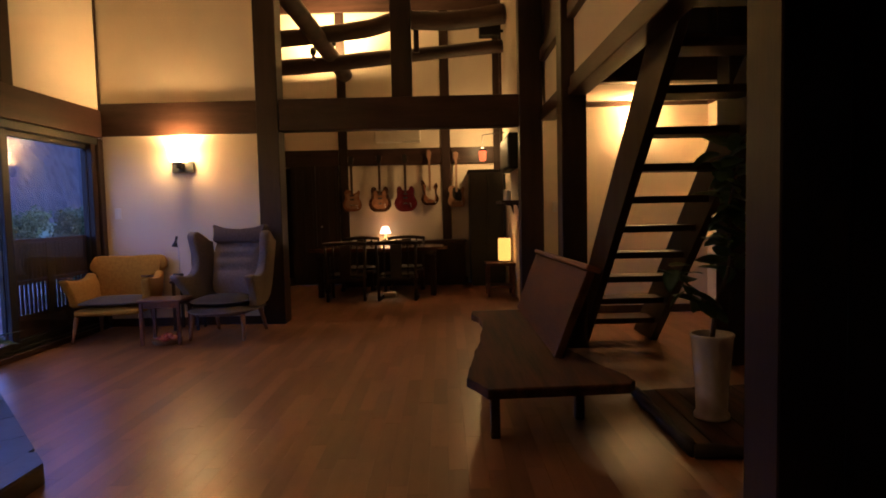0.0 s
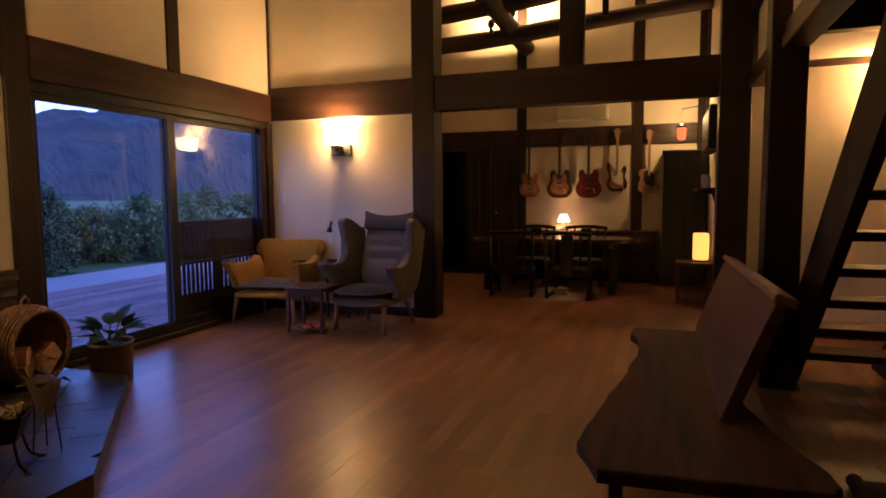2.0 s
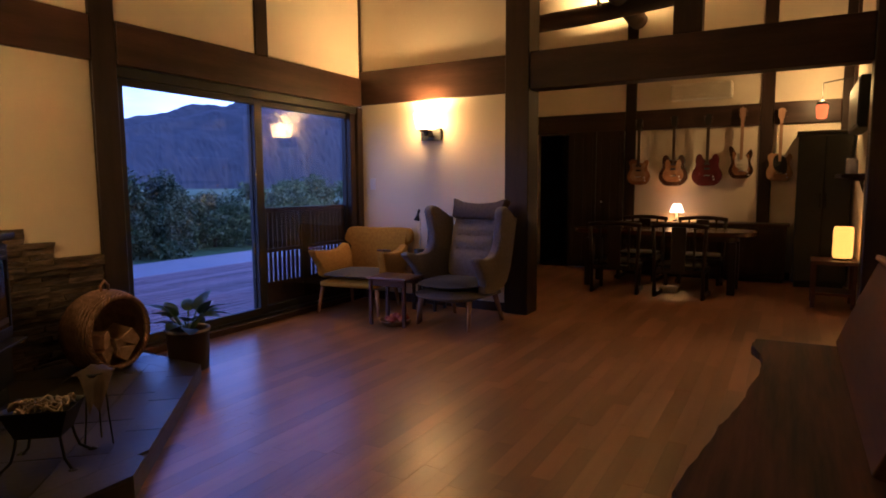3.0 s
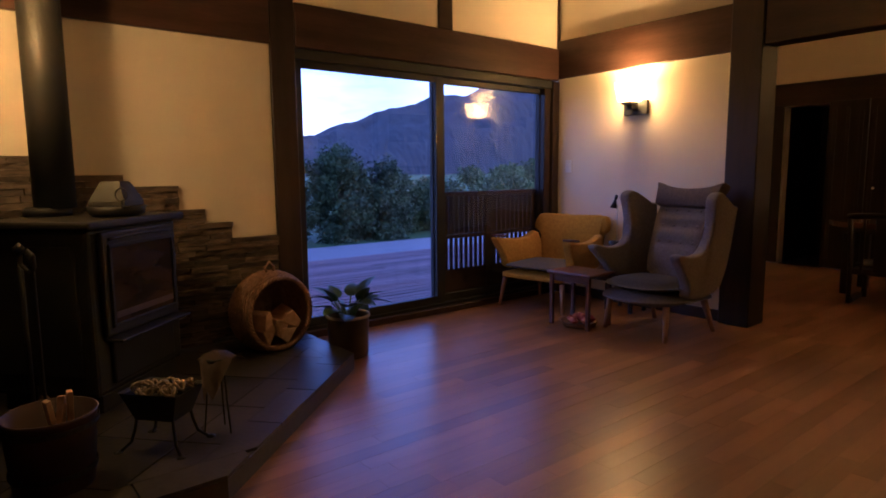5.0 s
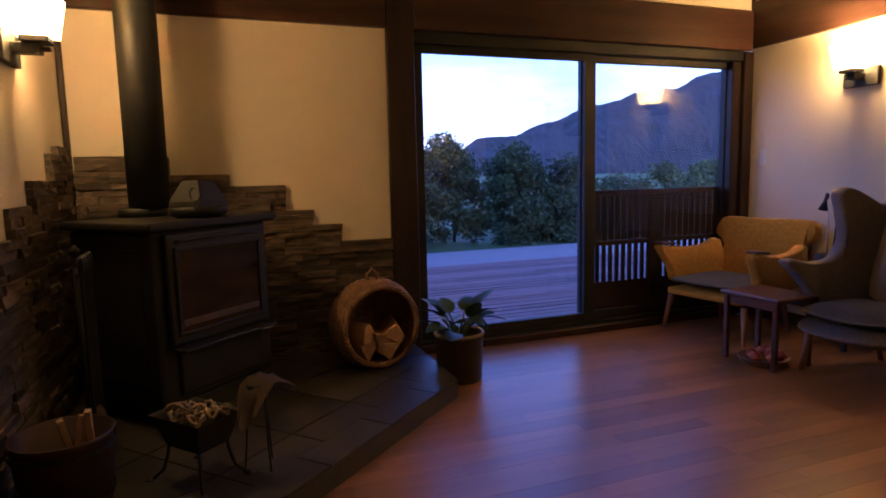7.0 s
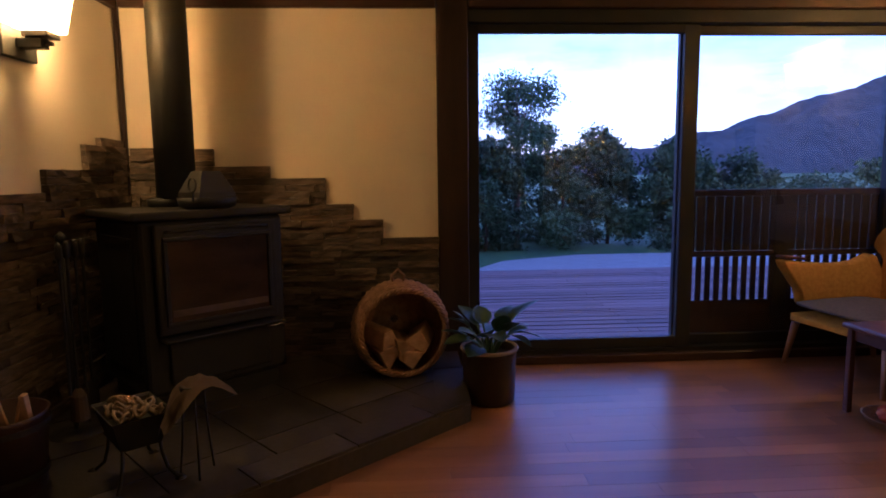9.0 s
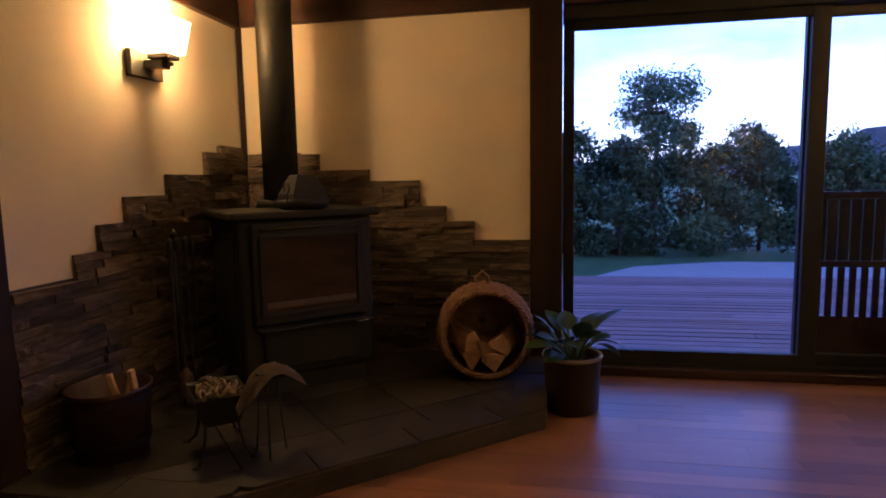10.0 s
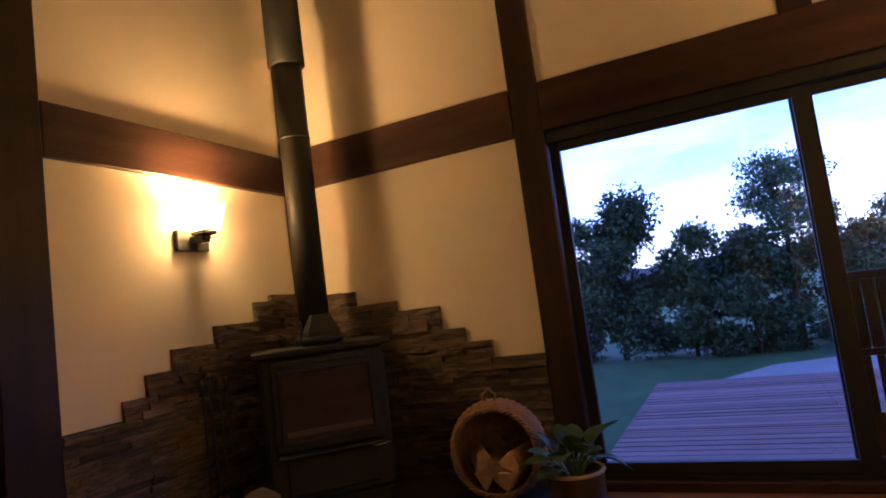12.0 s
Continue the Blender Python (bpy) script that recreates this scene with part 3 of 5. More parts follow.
tagged(part("leather_cloth", moved(cl, pose(1.45, 0.83, 0.158, 0, 0, -35)), LEATHER, smooth=True), "tan leather cloth draped over the iron stand", "cloth")

# wicker log basket, its mouth turned to the room
bk = thing("wicker_basket", "round wicker basket holding split firewood, lying on its side", "basket", (0.335, 1.528, 0.337), 10)
bk.scale = (1.06, 1.06, 1.06)
wv = bmesh.new()
rnd = random.Random(2)
R0 = 0.235
for i in range(17):
    a = -0.16 + 0.30 * i / 16
    r = math.sqrt(max(0.002, 1 - ((a - 0.04) / 0.225) ** 2)) * R0
    n = 44
    for ph in (0, 1):
        pts = []
        for k in range(n + 1):
            th = 2 * math.pi * k / n
            rr = r + 0.006 * (1 if (k + ph + i) % 2 else -1)
            pts.append((a, rr * math.cos(th), rr * math.sin(th)))
        tube(pts, 0.0085, 5, wv)
part("weave", wv, WICKER, bk, smooth=True)
rim = bmesh.new()
for ph in range(3):
    pts = []
    for k in range(121):
        th = 2 * math.pi * k / 120
        tw = 17 * th + ph * 2.1
        rr = 0.208 + 0.009 * math.cos(tw)
        pts.append((0.145 + 0.009 * math.sin(tw), rr * math.cos(th), rr * math.sin(th)))
    tube(pts, 0.0085, 6, rim)
part("rim", rim, WICKER, bk, "plaited wicker rim", True)
part("loop", tube([(0.06, -0.03, 0.23), (0.065, -0.045, 0.27), (0.06, -0.01, 0.30), (0.055, 0.02, 0.27), (0.06, 0.015, 0.23)], 0.008, 7), WICKER, bk, "", True)
part("liner", moved(lathe([(0.02, -0.165), (0.12, -0.13), (0.19, -0.06), (0.215, 0.04), (0.198, 0.12)], 28, close=False), pose(0, 0, 0, 0, 90, 0)), WICKER, bk)
for i, (y, z, rz, r) in enumerate(((-0.09, -0.13, 12, 20), (0.07, -0.125, -14, 140), (-0.005, -0.085, 4, 250), (-0.10, -0.05, 22, 80), (0.10, -0.055, -18, 300))):
    tri_o = [(0.07 * math.cos(t), 0.07 * math.sin(t)) for t in (0.2, 0.9, 2.3, 4.2)]
    lg = moved(slab(tri_o, -0.13, 0.13, "x", 0.006), Matrix.Translation((0.355, 1.531, 0.337)) @ pose(0.0, y * 1.04, z * 1.04, r, 0, rz + 10))
    tagged(part("firewood_log", lg, FIREWOOD), "split pale firewood log in the wicker basket", "firewood", "logs in the basket")

# potted plant by the window
pp = thing("potted_plant", "broad-leaved green plant in a dark brown pot", "plant", (0.565, 1.985, 0))
pp.scale = (0.95, 0.95, 0.84)
part("pot", lathe([(0.125, 0.0), (0.135, 0.01), (0.145, 0.30), (0.15, 0.325), (0.138, 0.328), (0.128, 0.28)], 32), BROWNPOT, pp, smooth=True)
part("rim", lathe([(0.1505, 0.315), (0.156, 0.325), (0.15, 0.338), (0.137, 0.334), (0.136, 0.3285)], 32, close=False), CLAY, pp, "pale unglazed rim", True)
part("soil", lathe([(0.02, 0.29), (0.127, 0.285)], 20), SOIL, pp)


def leaf_mesh(length, width, thick=0.006, droop=0.3, cup=0.25, n=7):
    """A fleshy leaf that runs along +x from the origin."""
    bm = bmesh.new()
    rows = []
    for i in range(n + 1):
        t = i / n
        wd = width * math.sin(math.pi * min(1, 0.06 + t * 0.94) ** 0.9) ** 0.7 + 0.004
        z = -droop * length * t * t
        rows.append([bm.verts.new((length * t, s * wd * 0.5, z + abs(s) * cup * wd * 0.5)) for s in (-1, -0.5, 0, 0.5, 1)])
    for a, b in zip(rows, rows[1:]):
        for k in range(4):
            bm.faces.new((a[k], a[k + 1], b[k + 1], b[k]))
    bmesh.ops.solidify(bm, geom=bm.faces[:], thickness=thick)
    return bm


rnd = random.Random(5)
for k in range(19):
    az = k * 137.5
    el = rnd.uniform(-5, 75)
    ln = rnd.uniform(0.12, 0.19)
    st = Vector((0.03 * math.cos(radians(az)), 0.03 * math.sin(radians(az)), 0.29))
    tip = st + Vector((0.08 * math.cos(radians(az)), 0.08 * math.sin(radians(az)), 0.05 + 0.12 * math.sin(radians(el))))
    lf = part("leaf", moved(leaf_mesh(ln, rnd.uniform(0.085, 0.12), 0.009, rnd.uniform(0.1, 0.8)), Matrix.Translation(tip) @ pose(0, 0, 0, rnd.uniform(-25, 25), -el, az)), LEAF, pp, smooth=True)
    part("stalk", tube([st, (st + tip) / 2 + Vector((0, 0, 0.02)), tip], 0.006, 6), LEAF, lf)


# ---- wall sconces ----
def sconce(x, y, z, rz, watts):
    """Fixed to a wall behind it; local +y points into the room."""
    s = thing("wall_sconce", "lit square glass wall lamp on a black bracket", "wall lamp", (x, y, z), rz, "wall sconces")
    part("backplate", box(-0.115, 0.115, 0.0, 0.03, -0.06, 0.06, 0.003), BLACKPAINT, s)
    part("arm", box(-0.03, 0.03, 0.03, 0.13, -0.02, 0.02, 0.003), BLACKPAINT, s)
    part("cup", box(-0.05, 0.05, 0.065, 0.165, 0.021, 0.045, 0.003), BLACKPAINT, s)
    part("screw", box(-0.012, 0.012, 0.13, 0.16, -0.008, 0.008, 0.002), BLACKPAINT, s)
    bm = bmesh.new()
    prof = ((0.05, 0.046), (0.068, 0.05), (0.092, 0.20), (0.087, 0.20), (0.063, 0.055))
    ring = [[bm.verts.new((a * h, 0.115 + b * h, zz)) for a, b in ((-1, -1), (1, -1), (1, 1), (-1, 1))] for h, zz in prof]
    for a, b in zip(ring, ring[1:]):
        for i in range(4):
            bm.faces.new((a[i], a[(i + 1) % 4], b[(i + 1) % 4], b[i]))
    bm.faces.new(ring[0])
    part("shade", bm, SHADEGLASS, s, "glowing opal glass shade")
    o = s.matrix_world @ Vector((0, 0.115, 0.13))
    lamp("sconce_bulb", o, watts, 0.06)
    return s


sconce(0.888, BACK - 0.001, 1.74, 180, SCONCE_W)
sconce(0.91, 0.001, 1.69, 0, SCONCE_W)
sconce(5.87, 4.899, 1.95, 180, SCONCE_W * 0.42)

# light switch
sw = thing("light_switch", "white plastic light switch on the plaster wall", "switch", (0.144, BACK - 0.001, 1.247))
part("plate", box(-0.035, 0.035, -0.008, 0, -0.06, 0.06, 0.002), WHITEPLASTIC, sw)
part("rocker", box(-0.013, 0.013, -0.013, -0.008, -0.025, 0.025, 0.002), WHITEPLASTIC, sw)
copy_thing(sw, pose(4.97, 4.899, 1.22))


def smooth_outline(pts, n=5):
    out = []
    m = len(pts)
    for i in range(m):
        a, b, c, d = (Vector(pts[(i + k) % m]) for k in (-1, 0, 1, 2))
        for k in range(n):
            f = k / n
            q = 0.5 * ((2 * b) + (c - a) * f + (2 * a - 5 * b + 4 * c - d) * f * f + (3 * b - a - 3 * c + d) * f ** 3)
            out.append((q.x, q.y))
    return out


def puff(outline, half, r, axis="x", n=4):
    """A panel with a fully rounded edge; the outline lies across the axis."""
    if sum(a[0] * b[1] - b[0] * a[1] for a, b in zip(outline, outline[1:] + outline[:1])) < 0:
        outline = outline[::-1]
    m = len(outline)
    nrm = []
    for i in range(m):
        d = Vector(outline[(i + 1) % m]) - Vector(outline[i - 1])
        nrm.append(Vector((-d.y, d.x)).normalized())
    bm = bmesh.new()
    rings = []
    for sgn in (-1, 1):
        for k in range(n + 1):
            a = math.pi / 2 * (k / n if sgn > 0 else 1 - k / n)
            h, ins = sgn * (half - r + r * math.sin(a)), min(r, 0.014) * (1 - math.cos(a))
            row = []
            for p, q in zip(outline, nrm):
                u, v = Vector(p) + q * ins
                row.append(bm.verts.new((h, u, v) if axis == "x" else (u, h, v)))
            rings.append(row)
    for a, b in zip(rings, rings[1:]):
        for i in range(m):
            bm.faces.new((a[i], a[(i + 1) % m], b[(i + 1) % m], b[i]))
    caps = [bm.faces.new(rings[0]), bm.faces.new(rings[-1])]
    bmesh.ops.triangulate(bm, faces=caps, ngon_method="EAR_CLIP")
    bmesh.ops.recalc_face_normals(bm, faces=bm.faces)
    return bm


def splay(bm, s, base, up, fore, y0):
    """Leans an upright side panel outwards towards the top and the front."""
    for v in bm.verts:
        v.co.x += s * (base + up * (v.co.z - 0.4) + fore * (y0 - v.co.y))
    return bm


# ---- mustard armchair ----
ya = thing("yellow_armchair", "low mustard-yellow wool armchair with a grey seat", "armchair", (0.375, 4.19, 0), 10)
ya.scale = (1.08, 1, 1)
part("seat_frame", cushion(-0.30, 0.30, -0.34, 0.26, 0.24, 0.335, 0.025), YELLOW, ya, smooth=True)
part("seat_cushion", cushion(-0.265, 0.265, -0.35, 0.20, 0.335, 0.415, 0.03), SEATWOOL, ya, "grey wool seat cushion", True)
bo = smooth_outline([(-0.26, 0.36), (-0.28, 0.60), (-0.355, 0.68), (-0.335, 0.77), (-0.27, 0.82), (0.0, 0.815), (0.27, 0.82), (0.345, 0.79), (0.355, 0.69), (0.28, 0.60), (0.26, 0.36)], 3)
part("backrest", moved(puff(bo, 0.048, 0.03, "y"), pose(0, 0.19, 0, -9, 0, 0) @ pose(0, 0.09, 0)), YELLOW, ya, smooth=True)
for s in (-1, 1):
    ar = smooth_outline([(-0.345, 0.585), (-0.33, 0.618), (-0.20, 0.60), (0.0, 0.585), (0.15, 0.595), (0.29, 0.62), (0.30, 0.34), (-0.18, 0.325), (-0.25, 0.44)], 3)
    a = part("armrest", splay(puff(ar, 0.037, 0.024), s, 0.285, 0.12, 0.05, 0.3), YELLOW, ya, smooth=True)
    part("arm_tip", moved(box(-0.036, 0.036, -0.075, 0.075, -0.008, 0.010, 0.006, seg=2), pose(s * 0.34, -0.27, 0.626, -6, 0, 0)), TEAK, a, "dark wooden arm tip")
for x, y, dx, dy in ((-0.27, -0.28, -0.03, -0.04), (0.27, -0.28, 0.03, -0.04), (-0.23, 0.22, -0.02, 0.06), (0.23, 0.22, 0.02, 0.06)):
    part("leg", tube([(x, y, 0.25), (x + dx, y + dy, 0.0)], [0.022, 0.013], 10), OAK, ya, smooth=True)

# ---- grey wing chair ----
wc = thing("wing_chair", "grey wool wing chair with a buttoned back and dark seat", "armchair", (1.525, 4.10, 0), -6)
wc.scale = (1.01, 1.05, 1.01)
def round_front(bm, deep):
    """Draws the front corners of a seat in to a rounded line."""
    for v in bm.verts:
        if v.co.y < 0:
            v.co.y *= 1 - 0.42 * (abs(v.co.x) / 0.34) ** 3
            v.co.y -= deep * (1 - (v.co.x / 0.36) ** 2) * min(1, -v.co.y / 0.3)
    return bm


part("seat_frame", round_front(cushion(-0.34, 0.34, -0.345, 0.26, 0.225, 0.335, 0.045, 12), 0.07), GREY, wc, smooth=True)
part("seat_cushion", round_front(cushion(-0.315, 0.315, -0.335, 0.16, 0.325, 0.42, 0.05, 12), 0.06), DARKGREY, wc, "charcoal wool seat cushion", True)
bk = cushion(-0.27, 0.27, -0.06, 0.06, 0.0, 0.60, 0.035, 15)
bt = [(x, z) for z in (0.27, 0.40, 0.52) for x in (-0.15, -0.05, 0.05, 0.15)]
for v in bk.verts:
    if v.co.y < 0:
        for x, z in bt:
            d = math.hypot((v.co.x - x) * 0.6, v.co.z - z)
            v.co.y += 0.024 * math.exp(-(d / 0.03) ** 2)
    v.co.x *= 0.86 + 0.22 * v.co.z
BKM = pose(0, 0.13, 0.38, -19, 0, 0)
back = part("backrest", moved(bk, BKM), GREY, wc, smooth=True)
for x, z in bt:
    part("button", moved(lathe([(0.002, 0), (0.010, 0.002), (0.009, 0.007), (0.002, 0.009)], 10), BKM @ pose(x, -0.045, z, 90, 0, 0)), GREY, back, smooth=True)
hc = smooth_outline([(-0.25, 0.0), (0.0, -0.005), (0.25, 0.0), (0.262, 0.09), (0.285, 0.185), (0.17, 0.155), (0.0, 0.14), (-0.17, 0.155), (-0.285, 0.185), (-0.262, 0.09)])
part("head_cushion", moved(puff(hc, 0.05, 0.035, "y"), BKM @ pose(0, -0.015, 0.555)), HEADWOOL, wc, "charcoal head cushion", True)
for s in (-1, 1):
    wo = smooth_outline([(-0.315, 0.60), (-0.29, 0.635), (-0.16, 0.61), (-0.02, 0.63), (0.05, 0.74), (0.04, 0.90), (0.03, 0.99), (0.08, 1.035), (0.16, 1.015), (0.30, 0.93), (0.34, 0.88), (0.27, 0.36), (-0.10, 0.30), (-0.15, 0.40), (-0.24, 0.52)], 4)
    part("wing", splay(puff(wo, 0.042, 0.034), s, 0.285, 0.11, 0.09, 0.35), GREY, wc, smooth=True)
for x, y, dx, dy in ((-0.25, -0.22, -0.02, -0.03), (0.25, -0.22, 0.02, -0.03), (-0.24, 0.20, -0.02, 0.10), (0.24, 0.20, 0.02, 0.10)):
    part("leg", tube([(x, y, 0.25), (x + dx, y + dy, 0.0)], [0.026, 0.015], 12), OAK, wc, smooth=True)

# ---- side table, its tray of fruit, reading lamp ----
st = thing("side_table", "small dark reddish wooden side table between the chairs", "table", (1.035, 3.80, 0), 2)
st.scale = (0.86, 0.76, 1)
part("tabletop", box(-0.24, 0.24, -0.22, 0.22, 0.405, 0.43, 0.01, seg=2), TEAK, st)
for sx in (-1, 1):
    part("apron", box(-0.19, 0.19, sx * 0.17 - 0.01, sx * 0.17 + 0.01, 0.35, 0.404, 0.003), TEAK, st)
    for sy in (-1, 1):
        part("leg", box(sx * 0.20 - 0.018, sx * 0.20 + 0.018, sy * 0.18 - 0.018, sy * 0.18 + 0.018, 0, 0.404, 0.004), TEAK, st)
ORANGE = surface("orange_peel", (0.55, 0.13, 0.03), (0.68, 0.22, 0.05), (30, 30, 30), 0.5, bump=0.4)
REDCLOTH = surface("red_cloth", (0.30, 0.05, 0.02), (0.42, 0.09, 0.04), (30, 30, 30), 0.9, bump=0.5)
tr = thing("floor_basket", "flat basket of orange and red bundles under the table", "basket", (1.05, 3.77, 0), 12)
tr.scale = (0.75, 0.75, 0.85)
part("tray", lathe([(0.16, 0.0), (0.19, 0.045), (0.20, 0.05), (0.185, 0.05), (0.15, 0.012)], 28), WICKER, tr, smooth=True)
rnd = random.Random(9)
for k in range(9):
    a, r = k * 2.4, 0.05 + 0.075 * (k % 3) / 2
    part("parcel", cushion(r * math.cos(a) - 0.045, r * math.cos(a) + 0.045, r * math.sin(a) - 0.04, r * math.sin(a) + 0.04, 0.03, 0.085 + 0.03 * rnd.random(), 0.02, 4), ORANGE if k % 2 else REDCLOTH, tr, smooth=True)
ls = thing("lamp_table", "small dark table behind the armchairs", "table", (0.97, 4.50, 0))
ls.scale = (1, 1, 1.088)
part("tabletop", box(-0.15, 0.15, -0.13, 0.13, 0.46, 0.485, 0.006), DARKWOOD, ls)
for sx in (-1, 1):
    for sy in (-1, 1):
        part("leg", box(sx * 0.12 - 0.014, sx * 0.12 + 0.014, sy * 0.10 - 0.014, sy * 0.10 + 0.014, 0, 0.459, 0.003), DARKWOOD, ls)
rl = thing("reading_lamp", "thin unlit lamp with a black cone shade", "lamp", (0.885, 4.45, 0.527))
part("base", lathe([(0.05, 0.0), (0.055, 0.005), (0.055, 0.07), (0.045, 0.075)], 20), BLACKPAINT, rl, smooth=True)
part("stem", tube([(0.015, 0, 0.075), (0.015, 0, 0.36), (0.0, 0, 0.46)], 0.006, 8), WHITEPLASTIC, rl, "white metal stem", True)
part("shade", moved(lathe([(0.012, 0.11), (0.014, 0.06), (0.035, 0.0), (0.031, 0.0)], 18, close=False), pose(-0.02, 0, 0.36, 0, 12, 0)), BLACKPAINT, rl, smooth=True)

# ---- live-edge slab bench ----
bn = thing("slab_bench", "low live-edge wooden slab bench with a board back", "bench", (0, 0, 0))
rnd = random.Random(11)
left = [(3.93, 0.93), (3.82, 1.16), (3.87, 1.6), (3.93, 2.0), (3.98, 2.4), (4.0, 2.8), (3.94, 3.1), (3.94, 3.3)]
right = [(4.40, 3.32), (4.42, 2.9), (4.42, 2.4), (4.45, 1.9), (4.52, 1.5), (4.67, 1.05), (4.62, 0.98)]


def wavy(pts, amp, n=5, seed=0):
    out = []
    for i in range(len(pts) - 1):
        for k in range(n):
            f = k / n
            p = Vector(pts[i]).lerp(Vector(pts[i + 1]), f)
            out.append((p.x + amp * noise.noise(Vector((p.x * 7, p.y * 7, seed))), p.y))
    return out + [pts[-1]]


seat = prism(wavy(left, 0.03) + wavy(right, 0.02, 5, 4), 0.276, 0.325, bevel=0.012)
part("seat", seat, BENCHWOOD, bn)
bb = slab([(1.52, -0.01), (3.36, -0.01), (3.33, 0.28), (3.27, 0.50), (1.44, 0.53), (1.48, 0.28)], -0.025, 0.025, "x", 0.008)
back = part("backrest", moved(bb, pose(4.365, 0, 0.335, 0, 19, 0)), BACKWOOD, bn, "wide reddish back board")
part("top_cap", moved(slab([(1.40, 0.533), (3.29, 0.503), (3.29, 0.535), (1.40, 0.568)], -0.045, 0.045, "x", 0.01), pose(4.365, 0, 0.335, 0, 19, 0)), CAPWOOD, back, "paler rounded cap rail")
for y in (1.75, 3.1):
    part("brace", tube([(4.405, y, 0.32), (4.545, y, 0.74)], 0.016, 8), DARKWOOD, back)
for x, y in ((3.96, 1.16), (4.46, 1.42), (4.05, 3.12), (4.34, 3.12)):
    part("leg", box(x - 0.025, x + 0.025, y - 0.025, y + 0.025, 0, 0.275, 0.006), DARKWOOD, bn)

# ---- open stairs ----
sr = thing("open_staircase", "steep dark wooden open staircase without risers", "stairs", (0, 0, 0))
RISE, GO = 0.209, 0.2186
for x0 in (4.935, 5.547):
    o = [(3.95, 0.0), (3.45, 0.0), (3.45 - 15.6 * GO, 15.6 * RISE), (3.95 - 15.6 * GO, 15.6 * RISE)]
    part("stringer", slab(o, x0, x0 + 0.063, "x", 0.004), DARKWOOD, sr)
for i in range(15):
    y, z = 3.33 - i * GO, 0.199 + i * RISE
    part("tread", box(5.0, 5.545, y, y + 0.24, z - 0.024, z + 0.024, 0.004), DARKBEAM_X, sr)

# ---- tall white planter with a fiddle-leaf tree ----
pl = thing("wooden_plinth", "low wooden plank platform with dark log curbs under the planter", "platform", (0, 0, 0))
PC = [Vector(p) for p in ((4.88, 0.85), (5.6, 0.80), (5.66, 1.9), (4.90, 1.82))]
for i in range(6):
    q = [PC[a].lerp(PC[b], f) for a, b, f in ((0, 1, i / 6 + 0.003), (0, 1, (i + 1) / 6 - 0.003), (3, 2, (i + 1) / 6 - 0.003), (3, 2, i / 6 + 0.003))]
    part("board", prism([tuple(v) for v in q], 0.0, 0.036 + 0.002 * (i % 2), bevel=0.003), BENCHWOOD, pl)
for a, b in ((0, 3), (0, 1)):
    d = PC[b] - PC[a]
    pts = [(PC[a].x + d.x * k / 8, PC[a].y + d.y * k / 8, 0.030 + 0.004 * math.sin(k * 1.9)) for k in range(9)]
    part("log_curb", tube(pts, [0.034 + 0.005 * math.sin(k * 2.3) for k in range(9)], 10), PLINTHWOOD, pl, "dark round log curb", True)
tp = thing("tall_planter", "tall cream ceramic planter with a leafy fig tree", "plant", (5.16, 1.30, 0.038))
tp.scale = (0.95, 0.95, 1)
part("pot", lathe([(0.098, 0.0), (0.10, 0.006), (0.096, 0.022), (0.085, 0.035), (0.092, 0.2), (0.115, 0.44), (0.122, 0.455), (0.12, 0.465), (0.108, 0.46), (0.10, 0.40)], 36), CERAMIC, tp, "cream glazed tall pot", True)
part("soil", lathe([(0.02, 0.425), (0.102, 0.42)], 20), SOIL, tp)
stem = [(0, 0, 0.42), (0.02, 0.0, 0.62), (0.10, 0.03, 0.78), (0.13, 0.04, 0.95), (0.10, 0.02, 1.15), (0.16, 0.05, 1.35), (0.2, 0.06, 1.5)]
part("trunk", tube(stem, [0.014, 0.013, 0.012, 0.011, 0.01, 0.008, 0.006], 8), BARK, tp, smooth=True)
part("branch", tube([(0.0, 0, 0.55), (-0.06, 0.02, 0.68), (-0.14, 0.03, 0.74)], [0.01, 0.008, 0.005], 8), BARK, tp, smooth=True)
rnd = random.Random(21)
sites = [((-0.03 - 0.016 * k, 0.02 * math.sin(k), 0.60 + 0.018 * k), 1.0) for k in range(14)] + [((0.10 + 0.05 * math.sin(1.7 * k), 0.03 + 0.04 * math.cos(2.3 * k), 0.80 + 0.0135 * k), 1.0) for k in range(52)]
for k, (p, sc) in enumerate(sites):
    az, el = k * 137.5 + 20, rnd.uniform(-30, 50)
    part("leaf", moved(leaf_mesh(rnd.uniform(0.11, 0.18) * sc, rnd.uniform(0.07, 0.105) * sc, 0.002, rnd.uniform(0.1, 0.6), 0.15), Matrix.Translation(p) @ pose(0, 0, 0, rnd.uniform(-30, 30), -el, az)), LEAF, tp, smooth=True)
# ---- dining room ----
dr = thing("sliding_door", "dark wooden sliding doors standing closed", "door", (0, 0, 0), kind="structure")
for x0, x1, y in ((0.10, 0.67, 0.05), (1.19, 1.60, 0.085), (1.58, 1.985, 0.05)):
    d = part("door_leaf", box(x0, x1, DIN - y - 0.015, DIN - y + 0.015, 0.02, 1.985, 0.003), DARKWOOD, dr)
    for k in range(3):
        a = x0 + (x1 - x0) * (k + 0.5) / 3
        part("batten", box(a - 0.02, a + 0.02, DIN - y - 0.022, DIN - y - 0.0155, 0.1, 1.9, 0.002), DARKWOOD, d)
part("pull", lathe([(0.016, 0), (0.016, 0.006)], 14, at=(0, 0, 0)), CHROME, dr).matrix_local = pose(1.68, DIN - 0.067, 0.98, 90, 0, 0)

